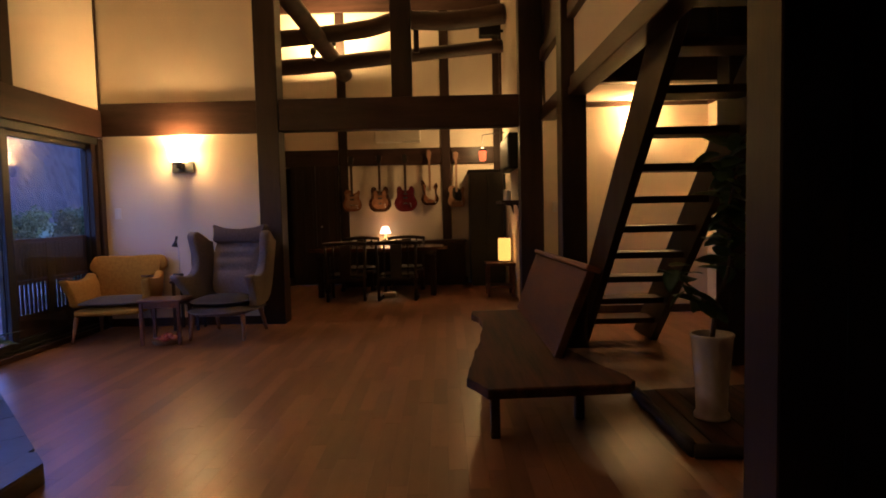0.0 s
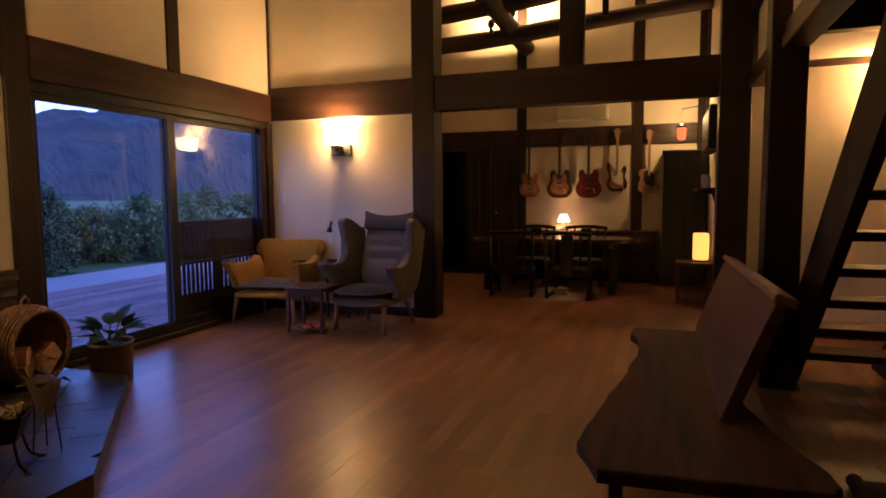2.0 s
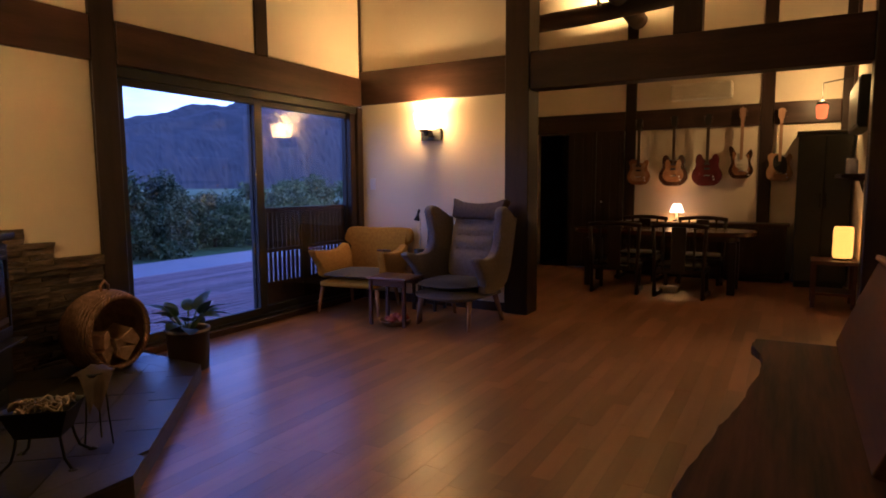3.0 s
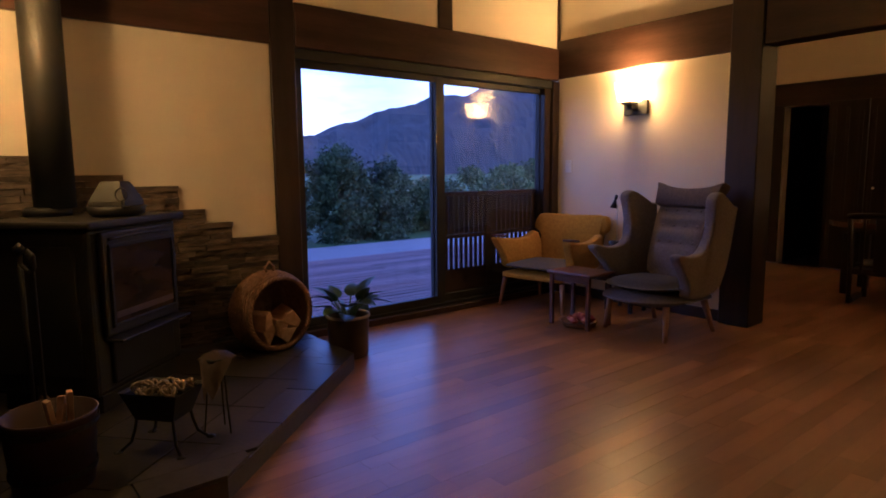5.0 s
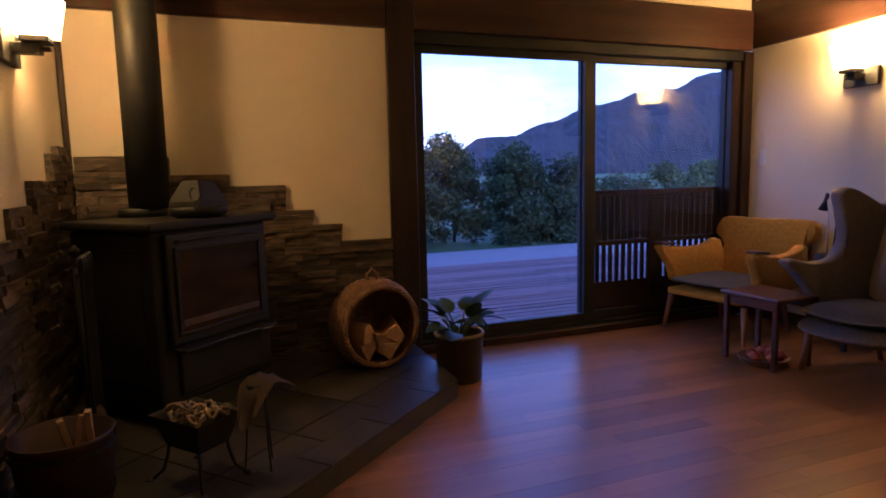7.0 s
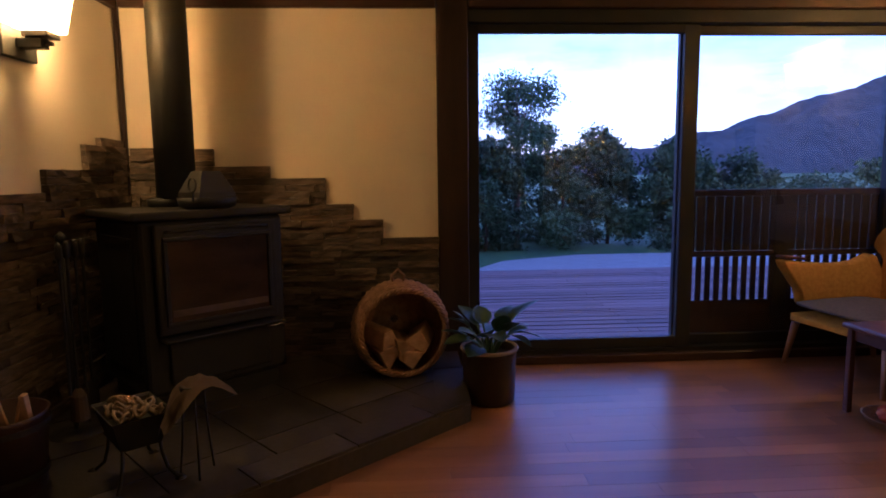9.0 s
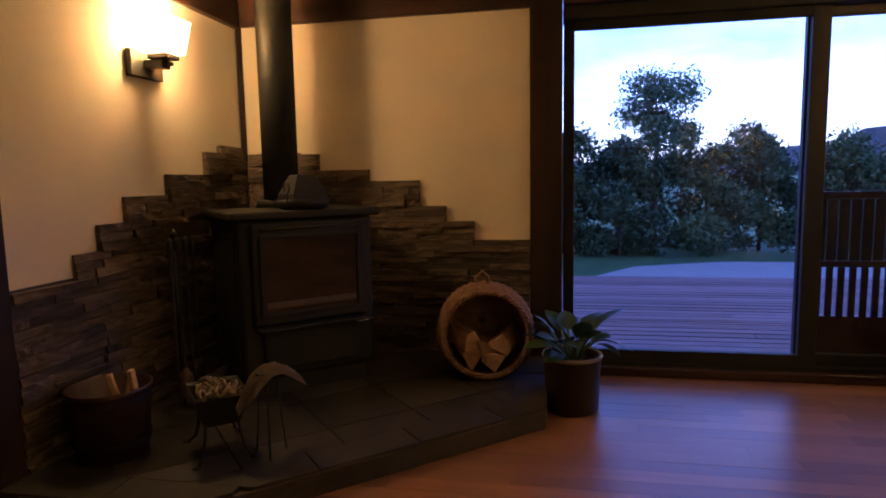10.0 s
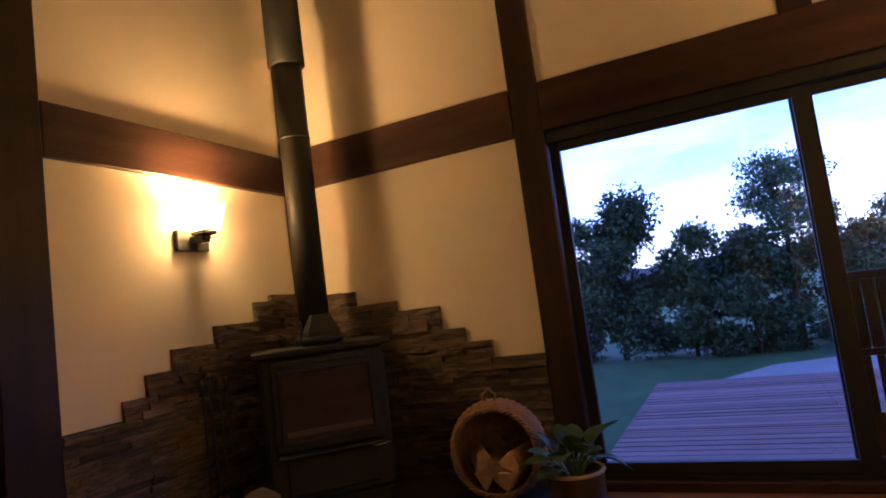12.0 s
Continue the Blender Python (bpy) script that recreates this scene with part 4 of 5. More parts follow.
SUNBURST = surface("sunburst_lacquer", (0.20, 0.08, 0.014), (0.36, 0.17, 0.04), (9, 9, 9), 0.22, bump=0.0)
DARKBURST = surface("dark_burst_lacquer", (0.022, 0.008, 0.004), (0.06, 0.024, 0.008), (9, 9, 9), 0.22, bump=0.0)
CHERRY = surface("cherry_lacquer", (0.08, 0.007, 0.005), (0.13, 0.011, 0.007), (9, 9, 9), 0.22, bump=0.0)
HONEY = surface("honey_lacquer", (0.32, 0.18, 0.06), (0.44, 0.27, 0.10), (9, 9, 9), 0.22, bump=0.0)
MAPLE = surface("maple_neck", (0.25, 0.14, 0.06), (0.34, 0.2, 0.09), (30, 30, 3), 0.35, bump=0.02)
ROSEWOOD = surface("rosewood_board", (0.03, 0.014, 0.008), (0.06, 0.03, 0.017), (30, 30, 3), 0.4, bump=0.05)
CREAM = surface("cream_plastic", (0.62, 0.56, 0.44), (0.68, 0.62, 0.5), (9, 9, 9), 0.35, bump=0.0)


ac = thing("air_conditioner", "cream wall-mounted air conditioner above the guitars", "air conditioner", (2.985, DIN - 0.001, 2.435))
ac.scale = (0.92, 1, 1.1)
part("case", box(-0.41, 0.41, -0.21, 0, -0.09, 0.10, 0.03, seg=4), CREAM, ac, smooth=False)
part("flap", box(-0.38, 0.38, -0.213, -0.20, -0.085, -0.045, 0.003), CREAM, ac)
for k in range(3):
    part("slot", box(-0.37, 0.37, -0.214, -0.2105, 0.01 + 0.02 * k, 0.0125 + 0.02 * k), CREAM, ac)


def guitar(x, z, shape, body, centre, guard, neck, label):
    g = thing("electric_guitar", label, "guitar", (x, DIN - 0.075, z), group="guitars on the wall")
    g.scale = (0.93, 1, 0.92)
    if shape == "semi":
        h = [(0.0, -0.245), (0.12, -0.232), (0.198, -0.14), (0.19, -0.04), (0.148, 0.035), (0.157, 0.11), (0.148, 0.175), (0.112, 0.212), (0.072, 0.19), (0.045, 0.13)]
        o = h + [(-a, b) for a, b in h[::-1][:-1]]
    elif shape == "single":
        o = [(0, -0.215), (0.11, -0.20), (0.165, -0.12), (0.15, -0.03), (0.115, 0.03), (0.14, 0.11), (0.125, 0.165), (0.085, 0.14), (0.04, 0.10), (-0.03, 0.16), (-0.10, 0.175), (-0.14, 0.12), (-0.115, 0.03), (-0.15, -0.03), (-0.165, -0.12), (-0.11, -0.20)]
    elif shape == "strat":
        o = [(0, -0.205), (0.10, -0.19), (0.158, -0.10), (0.125, 0.0), (0.115, 0.05), (0.14, 0.13), (0.12, 0.20), (0.08, 0.16), (0.04, 0.10), (-0.05, 0.12), (-0.11, 0.235), (-0.155, 0.245), (-0.145, 0.13), (-0.12, 0.03), (-0.158, -0.10), (-0.10, -0.195)]
    else:
        o = [(0, -0.205), (0.11, -0.195), (0.16, -0.11), (0.13, -0.01), (0.12, 0.04), (0.145, 0.12), (0.11, 0.165), (0.06, 0.10), (0.03, 0.12), (-0.04, 0.17), (-0.12, 0.17), (-0.15, 0.11), (-0.12, 0.03), (-0.14, -0.02), (-0.16, -0.11), (-0.11, -0.195)]
    o = smooth_outline(o)
    b = part("body", slab(o, -0.022, 0.022, "y", 0.006), body, g)
    part("face", slab([(a * 0.72, c * 0.72 - 0.01) for a, c in o], 0.0223, 0.0235, "y"), centre, b)
    if guard:
        part("pickguard", slab(smooth_outline([(-0.06, 0.14), (0.05, 0.12), (0.09, 0.02), (0.08, -0.09), (0.03, -0.10), (-0.07, -0.02)]), 0.0237, 0.026, "y"), guard, b)
    part("neck", box(-0.020, 0.020, -0.04, -0.015, 0.10, 0.62, 0.004), neck, g)
    part("fretboard", box(-0.019, 0.019, -0.046, -0.0405, 0.06, 0.62, 0.001), MAPLE if neck is MAPLE else ROSEWOOD, g)
    hd = part("headstock", slab([(-0.022, 0.62), (-0.045, 0.66), (-0.04, 0.77), (0.0, 0.785), (0.04, 0.76), (0.03, 0.66), (0.022, 0.62)], 0.012, 0.026, "y", 0.003), MAPLE if neck is MAPLE else BLACKPAINT, g)
    for k in range(6):
        s = -1 if k % 2 else 1
        part("tuner", tube([(s * 0.035, -0.02, 0.665 + 0.016 * k), (s * 0.062, -0.02, 0.665 + 0.016 * k)], 0.005, 6), CHROME, hd)
    for zz in (0.07, 0.0, -0.05)[: 2 if shape != "strat" else 3]:
        part("pickup", box(-0.038, 0.038, -0.031, -0.0265, zz - 0.014, zz + 0.014, 0.002), CREAM if shape == "strat" else BLACKPAINT, b)
    part("bridge", box(-0.04, 0.04, -0.034, -0.0265, -0.105, -0.09, 0.002), CHROME, b)
    for k in range(2):
        part("knob", moved(lathe([(0.011, 0), (0.009, 0.012)], 10), pose(0.085 + 0.012 * k, -0.0265, -0.11 - 0.045 * k, 90, 0, 0)), CREAM, b)
    part("wall_hook", box(-0.03, 0.03, -0.03, 0.0745, 0.595, 0.618, 0.003), BLACKPAINT, g)
    return g


guitar(2.20, 1.42, "single", SUNBURST, HONEY, None, ROSEWOOD, "honey sunburst single-cutaway electric guitar hung on the wall")
guitar(2.66, 1.43, "semi", DARKBURST, SUNBURST, None, ROSEWOOD, "brown sunburst semi-hollow electric guitar hung on the wall")
guitar(3.085, 1.43, "semi", CHERRY, CHERRY, None, ROSEWOOD, "cherry red semi-hollow electric guitar hung on the wall")
guitar(3.49, 1.485, "strat", DARKBURST, SUNBURST, CREAM, MAPLE, "sunburst electric guitar with a white pickguard")
guitar(3.93, 1.45, "tele", HONEY, HONEY, BLACKPAINT, MAPLE, "honey-coloured electric guitar with a black pickguard")

# table, chairs
tb = thing("dining_table", "dark oval wooden dining table", "table", (2.74, 6.95, 0))
tb.scale = (1, 1, 1.085)
ov = [(1.04 * (abs(math.cos(a)) ** 0.75) * (1 if math.cos(a) >= 0 else -1), 0.45 * (abs(math.sin(a)) ** 0.75) * (1 if math.sin(a) >= 0 else -1)) for a in [2 * math.pi * i / 48 for i in range(48)]]
POLISHED = surface("polished_table_wood", (0.055, 0.022, 0.011), (0.12, 0.05, 0.024), (2, 18, 18), 0.2, bump=0.03, fine=8)
part("tabletop", prism(ov, 0.60, 0.645, bevel=0.008), POLISHED, tb)
part("apron", prism([(a * 0.82, b * 0.7) for a, b in ov], 0.54, 0.599), DARKWOOD, tb)
for sx in (-1, 1):
    for sy in (-1, 1):
        part("leg", box(sx * 0.8 - 0.04, sx * 0.8 + 0.04, sy * 0.24 - 0.04, sy * 0.24 + 0.04, 0, 0.539, 0.006), DARKWOOD, tb)


CHAIRPAD = surface("black_seat_cloth", (0.012, 0.010, 0.009), (0.028, 0.023, 0.02), (50, 50, 50), 0.8, bump=0.2)


def dining_chair():
    c = thing("dining_chair", "low dark wooden dining chair with a slatted back", "chair", (0, 0, 0), group="chairs round the dining table")
    part("seat", cushion(-0.24, 0.24, -0.22, 0.22, 0.30, 0.355, 0.015), CHAIRPAD, c, "dark padded seat", True)
    part("seat_frame", box(-0.25, 0.25, -0.23, 0.23, 0.25, 0.299, 0.006), DARKWOOD, c)
    top = [(-0.29 + 0.58 * i / 10, -0.24 - 0.05 * math.sin(math.pi * i / 10), 0.735 + 0.02 * math.sin(math.pi * i / 10)) for i in range(11)]
    part("top_rail", tube(top, 0.024, 8), DARKWOOD, c, smooth=True)
    part("back_splat", box(-0.075, 0.075, -0.265, -0.245, 0.28, 0.73, 0.004), DARKWOOD, c)
    for s in (-1, 1):
        part("back_post", tube([(s * 0.25, -0.215, 0.0), (s * 0.25, -0.225, 0.3), (s * 0.27, -0.245, 0.735)], 0.02, 8), DARKWOOD, c, smooth=True)
        part("front_leg", box(s * 0.22 - 0.02, s * 0.22 + 0.02, 0.17, 0.21, 0, 0.249, 0.004), DARKWOOD, c)
        part("runner", box(s * 0.25 - 0.022, s * 0.25 + 0.022, -0.19, 0.165, 0.0, 0.045, 0.004), DARKWOOD, c)
        part("back_slat", box(s * 0.16 - 0.012, s * 0.16 + 0.012, -0.262, -0.246, 0.28, 0.73, 0.003), DARKWOOD, c)
    return c


dc = dining_chair()
dc.matrix_world = pose(2.35, 6.47, 0, 0, 0, 4)
dc.scale = (1, 1, 1.06)
copy_thing(dc, pose(3.07, 6.45, 0, 0, 0, -3))
copy_thing(dc, pose(2.38, 7.50, 0, 0, 0, 178))
copy_thing(dc, pose(3.12, 7.50, 0, 0, 0, 183))
pb = tagged(part("paper_box", box(2.83, 3.01, 6.56, 6.68, 0, 0.07, 0.004), CREAM), "small pale box on the floor under the chairs", "box")
sbd = thing("low_sideboard", "long low dark sideboard under the guitars", "sideboard", (3.05, 8.02, 0))
sbd.scale = (1, 1, 1.06)
part("body", box(-1.0, 1.0, -0.16, 0.16, 0.05, 0.66, 0.004), DARKBEAM_X, sbd)
part("top", box(-1.03, 1.03, -0.18, 0.18, 0.661, 0.69, 0.004), DARKBEAM_X, sbd)
part("plinth", box(-0.98, 0.98, -0.14, 0.14, 0, 0.049), BLACKPAINT, sbd)
for k in range(4):
    d = part("door", box(-0.98 + 0.49 * k, -0.50 + 0.49 * k, -0.178, -0.161, 0.08, 0.64, 0.003), DARKWOOD, sbd)
    part("knob", moved(lathe([(0.006, 0), (0.012, 0.01), (0.008, 0.016)], 10), pose(-0.94 + 0.49 * k, -0.178, 0.40, 90, 0, 0)), CHROME, d)

LAMPSHADE = glow("lit_lampshade", (1.0, 0.58, 0.17), 2.0)
PAPER = glow("lit_paper_shade", (1.0, 0.44, 0.02), 0.62)
REDGLASS = glow("lit_red_glass", (1.0, 0.17, 0.012), 0.55)
tl = thing("table_lamp", "small lit table lamp with a pale shade", "lamp", (2.75, 8.0, 0.732))
part("base", lathe([(0.055, 0), (0.055, 0.015), (0.014, 0.03), (0.012, 0.12)], 20), BLACKPAINT, tl, smooth=True)
part("shade", lathe([(0.095, 0.12), (0.05, 0.235), (0.048, 0.235), (0.09, 0.12)], 24, close=False), LAMPSHADE, tl, "glowing cream lampshade", True)
lamp("table_lamp_bulb", (2.75, 8.0, 0.90), 4.0, 0.03)

cb = thing("tall_cabinet", "tall black cabinet against the dining wall", "cabinet", (4.395, 7.92, 0))
part("body", box(-0.27, 0.27, -0.26, 0.30, 0.06, 1.80, 0.006), BLACKPAINT, cb)
part("top", box(-0.29, 0.29, -0.28, 0.31, 1.801, 1.835, 0.006), BLACKPAINT, cb)
part("plinth", box(-0.25, 0.25, -0.24, 0.28, 0.0, 0.059), BLACKPAINT, cb)
for s, h in ((-1, 0.16), (1, -0.16)):
    d = part("door", box(-0.265 if s < 0 else 0.003, -0.003 if s < 0 else 0.265, -0.282, -0.261, 0.08, 1.78, 0.004), BLACKPAINT, cb)
    part("handle", tube([(s * 0.03, -0.284, 0.95), (s * 0.03, -0.31, 0.97), (s * 0.03, -0.31, 1.09), (s * 0.03, -0.284, 1.11)], 0.006, 6), BLACK, d)

lt = thing("lamp_stand", "low dark wooden stand under a paper lantern", "stand", (4.48, 6.56, 0))
lt.scale = (1, 1, 1.25)
part("top", box(-0.20, 0.20, -0.22, 0.22, 0.345, 0.375, 0.004), TEAK, lt)
part("shelf", box(-0.18, 0.18, -0.20, 0.20, 0.10, 0.12, 0.003), TEAK, lt)
for sx in (-1, 1):
    for sy in (-1, 1):
        part("leg", box(sx * 0.17 - 0.02, sx * 0.17 + 0.02, sy * 0.19 - 0.02, sy * 0.19 + 0.02, 0, 0.344, 0.003), TEAK, lt)
pn = thing("paper_lantern", "lit cylindrical paper lantern on a low stand", "lamp", (4.55, 6.56, 0.469))
part("base", lathe([(0.085, 0.0), (0.085, 0.02)], 24), DARKWOOD, pn)
part("shade", lathe([(0.08, 0.02), (0.088, 0.05), (0.088, 0.30), (0.08, 0.33), (0.075, 0.33), (0.08, 0.04)], 28, close=False), PAPER, pn, "glowing yellow paper shade", True)
lamp("lantern_bulb", (4.55, 6.56, 0.70), 1.6, 0.05)

pd = thing("hanging_lantern", "small red glass lantern hanging from a wall bracket", "lamp", (4.336, 7.6, 2.06))
part("shade", lathe([(0.03, -0.10), (0.05, -0.09), (0.062, 0.03), (0.055, 0.06), (0.02, 0.075)], 20), REDGLASS, pd, "glowing red glass", True)
part("cap", lathe([(0.075, 0.0601), (0.03, 0.10), (0.01, 0.12)], 20), BLACKPAINT, pd, smooth=True)
part("chain", tube([(0, 0, 0.12), (0, 0, 0.30)], 0.004, 6), BLACKPAINT, pd)
part("bracket", tube([(0, 0, 0.30), (0.2, 0, 0.33), (0.353, 0, 0.33)], 0.007, 6), BLACKPAINT, pd)
lamp("lantern_glow", (4.336, 7.6, 2.26), 9.0, 0.03)

sh = thing("wall_shelf", "dark wooden wall shelf holding pale tins", "shelf", (4.57, 6.2, 1.28))
part("board", box(-0.12, 0.119, -0.45, 0.45, 0.0, 0.035, 0.003), DARKBEAM_Y, sh)
for y in (-0.38, 0.38):
    part("bracket", slab([(0.119, -0.15), (0.119, 0.0), (-0.10, 0.0), (0.08, -0.03)], y - 0.012, y + 0.012, "y"), DARKWOOD, sh)
for k, (y, h) in enumerate(((-0.25, 0.13), (-0.12, 0.10), (0.05, 0.15))):
    t = tagged(part("tin", lathe([(0.035, 0), (0.037, 0.005), (0.037, h - 0.01), (0.03, h)], 18, at=(4.55, 6.2 + y, 1.315)), WHITEPLASTIC, smooth=True), "pale tin standing on the wall shelf", "tin", "tins on the shelf")
tv = thing("wall_speaker", "black flat loudspeaker hung high on the wall", "speaker", (4.655, 6.5, 1.95))
part("case", box(-0.09, 0.034, -0.55, 0.55, -0.22, 0.24, 0.01), BLACKPAINT, tv)
part("grille", box(-0.098, -0.0905, -0.52, 0.52, -0.19, 0.21, 0.003), BLACK, tv)

hs2 = thing("hanging_speaker", "small black loudspeaker fixed under the high log", "speaker", (4.47, 7.62, 3.945))
part("case", box(-0.155, 0.155, -0.09, 0.09, -0.085, 0.085, 0.008), BLACKPAINT, hs2)
part("grille", box(-0.14, 0.14, -0.096, -0.0905, -0.07, 0.07, 0.002), BLACK, hs2)
part("bracket", box(0.155, 0.219, -0.02, 0.02, -0.02, 0.02, 0.003), BLACKPAINT, hs2)

# spot lamps clamped to the logs
for x, y, z in ((2.08, 7.50, 3.70), (1.77, 7.52, 3.58)):
    s = thing("spot_lamp", "small black clamp spotlight on a log beam", "lamp", (x, y, z), group="spot lamps on the logs")
    part("clamp", box(-0.02, 0.02, -0.03, 0.10, -0.03, 0.03, 0.003), BLACKPAINT, s)
    part("can", moved(lathe([(0.02, 0), (0.045, 0.03), (0.05, 0.11), (0.045, 0.11), (0.04, 0.05)], 18), pose(0, -0.03, 0.04, -35, 0, 0)), BLACKPAINT, s, smooth=True)
    part("lens", moved(lathe([(0.038, 0.06), (0.038, 0.07)], 16), pose(0, -0.03, 0.04, -35, 0, 0)), LAMPSHADE, s, "bright bulb face")
    bulb = new("spot_bulb", bpy.data.lights.new("spot_bulb", "SPOT"))
    bulb.data.energy, bulb.data.shadow_soft_size, bulb.data.color = SPOT_W, 0.02, WARM
    bulb.data.spot_size, bulb.data.spot_blend = radians(155), 0.35
    o = s.matrix_world @ (pose(0, -0.03, 0.04, -35, 0, 0) @ Vector((0, 0, 0.09)))
    bulb.matrix_world = look(o, o + Vector((0.35, 1.0, 0.25)))
# ---- outside ----
GRASS = surface("lawn", (0.04, 0.10, 0.03), (0.08, 0.17, 0.05), (2, 2, 2), 0.9, bump=0.8, fine=40)
GRAVEL = surface("gravel", (0.26, 0.25, 0.24), (0.50, 0.48, 0.46), (25, 25, 25), 0.9, bump=1.0, fine=4)
DECKWOOD = surface("weathered_deck_board", (0.205, 0.122, 0.114), (0.335, 0.212, 0.2), (3, 5, 1), 0.75, bump=0.3, fine=6, vary=0.28)
FOLIAGE = surface("tree_foliage", (0.020, 0.050, 0.020), (0.072, 0.130, 0.045), (1.3, 1.3, 1.3), 0.6, bump=0.0, vary=0.2)
# the blue haze of distance is mixed into this base colour
HAZY_HILL = surface("hazy_wooded_hill", (0.017, 0.026, 0.032), (0.042, 0.055, 0.060), (0.06, 0.06, 0.10), 0.95, bump=0.0, fine=6)

setting("ground", box(-3000, 3000, -3000, 3000, -0.6, -0.30), GRASS, "mown lawn reaching to the trees", "lawn")
gv = [(-4.3, 2.2), (-5.3, 2.45), (-6.3, 3.1), (-6.9, 4.5), (-6.9, 12), (-4.3, 12)]
setting("gravel_patch", prism(gv, -0.2995, -0.27), GRAVEL, "pale gravel path beside the deck", "path")

dk = tagged(new("deck"), "weathered wooden deck outside the glass door", "deck", "", "structure")
bmb = box(-0.5, 0.5, -0.5, 0.5, -0.5, 0.5, 0.03)
me = bpy.data.meshes.new("deck_board")
bmb.to_mesh(me)
bmb.free()
me.materials.append(DECKWOOD)
part("frame", box(-4.2, -0.22, 1.80, 8.0, -0.299, -0.135), DARKBEAM_Y, dk)
x, i = -0.28, 0
while x > -4.2:
    wdt = 0.045 if -1.85 < x < -1.5 else 0.115
    for y0, y1 in (((1.78, 4.6), (4.606, 8.0)) if i % 2 else ((1.78, 3.4), (3.406, 8.0))):
        b = new("deck_board", me)
        b.parent = dk
        b.matrix_local = Matrix.LocRotScale(((x - wdt / 2), (y0 + y1) / 2, -0.117 + 0.002 * math.sin(i * 5.1)), None, (wdt, y1 - y0, 0.032))
    x -= wdt + 0.016
    i += 1


def leaf_cloud(name, blobs, per, size, material, parent, seed, squash=0.8):
    """A crown of many small folded leaves gathered in uneven clumps."""
    rng = np.random.default_rng(seed)
    vs, fs = [], []
    for cx, cy, cz, r in blobs:
        n = int(per * r * r)
        d = rng.normal(size=(n, 3))
        d /= np.linalg.norm(d, axis=1)[:, None]
        rad = r * (0.45 + 0.6 * rng.random(n)) * (1 + 0.35 * np.sin(d[:, 0] * 5 + cx * 3) * np.cos(d[:, 2] * 6 + cy))
        c = np.array((cx, cy, cz)) + d * rad[:, None] * np.array((1, 1, squash))
        a = rng.normal(size=(n, 3))
        a /= np.linalg.norm(a, axis=1)[:, None]
        b = np.cross(a, rng.normal(size=(n, 3)))
        b /= np.linalg.norm(b, axis=1)[:, None]
        s = size * (0.6 + 0.8 * rng.random(n))[:, None]
        q = np.stack([c - a * s, c + b * s * 0.45, c + a * s, c - b * s * 0.45], 1).reshape(-1, 3)
        base = len(vs)
        vs.extend(q.tolist())
        fs.extend([(base + 4 * k, base + 4 * k + 1, base + 4 * k + 2, base + 4 * k + 3) for k in range(n)])
    me = bpy.data.meshes.new(name)
    me.from_pydata(vs, [], fs)
    me.materials.append(material)
    ob = new(name, me)
    ob.parent = parent
    return ob


def tree(x, y, height, spread, seed, label, per=7400, size=0.045, trunk=0.06, low=0.15):
    rnd = random.Random(seed)
    t = thing("tree", label, "tree", (x, y, -0.30), group="trees behind the lawn")
    part("trunk", tube([(0, 0, 0), (0.04, 0.02, height * 0.3), (-0.03, 0.05, height * 0.6), (0.02, 0, height * 0.9)], [trunk, trunk * 0.8, trunk * 0.5, trunk * 0.15], 8), BARK, t, smooth=True)
    blobs = []
    for k in range(9):
        a = k * 2.4 + seed
        h = height * (low + (0.92 - low) * ((k + 0.7 * rnd.random()) / 9))
        r = spread * (0.35 + 0.65 * rnd.random()) * (1 - 0.55 * k / 9)
        ex, ey = r * math.cos(a), r * math.sin(a)
        part("limb", tube([(0, 0.02, h * 0.75), (ex * 0.5, ey * 0.5, h * 0.92), (ex, ey, h)], [trunk * 0.4, trunk * 0.25, trunk * 0.1], 6), BARK, t, smooth=True)
        blobs.append((ex, ey, h, spread * rnd.uniform(0.30, 0.5)))
        blobs.append((ex * 0.5 + rnd.uniform(-.2, .2), ey * 0.5 + rnd.uniform(-.2, .2), h + rnd.uniform(-0.2, 0.15), spread * rnd.uniform(0.25, 0.4)))
    leaf_cloud("crown", blobs, per, size, FOLIAGE, t, seed)
    return t


tree(-8.3, 3.65, 3.5, 1.0, 3, "tall leafy tree standing above the hedge", 5200, 0.036, 0.07, 0.25)
tree(-8.4, 0.75, 3.25, 1.2, 7, "leafy tree at the end of the hedge")
hs = [(-1.6, 2.4), (-0.3, 2.3), (2.0, 2.35), (3.0, 2.3), (4.6, 2.4), (5.6, 2.45), (6.7, 2.1), (7.6, 1.75), (8.6, 1.45), (9.8, 1.35), (11.0, 1.5), (12.4, 1.75), (13.8, 1.8), (15.2, 1.8), (17, 1.9)]
for k, (y, h) in enumerate(hs):
    tree(-8.3 - 0.5 * math.sin(k * 1.7), y, h, 0.95, 31 + k, "dense dark green bush in the hedge", 6000, 0.045, 0.04, 0.02)

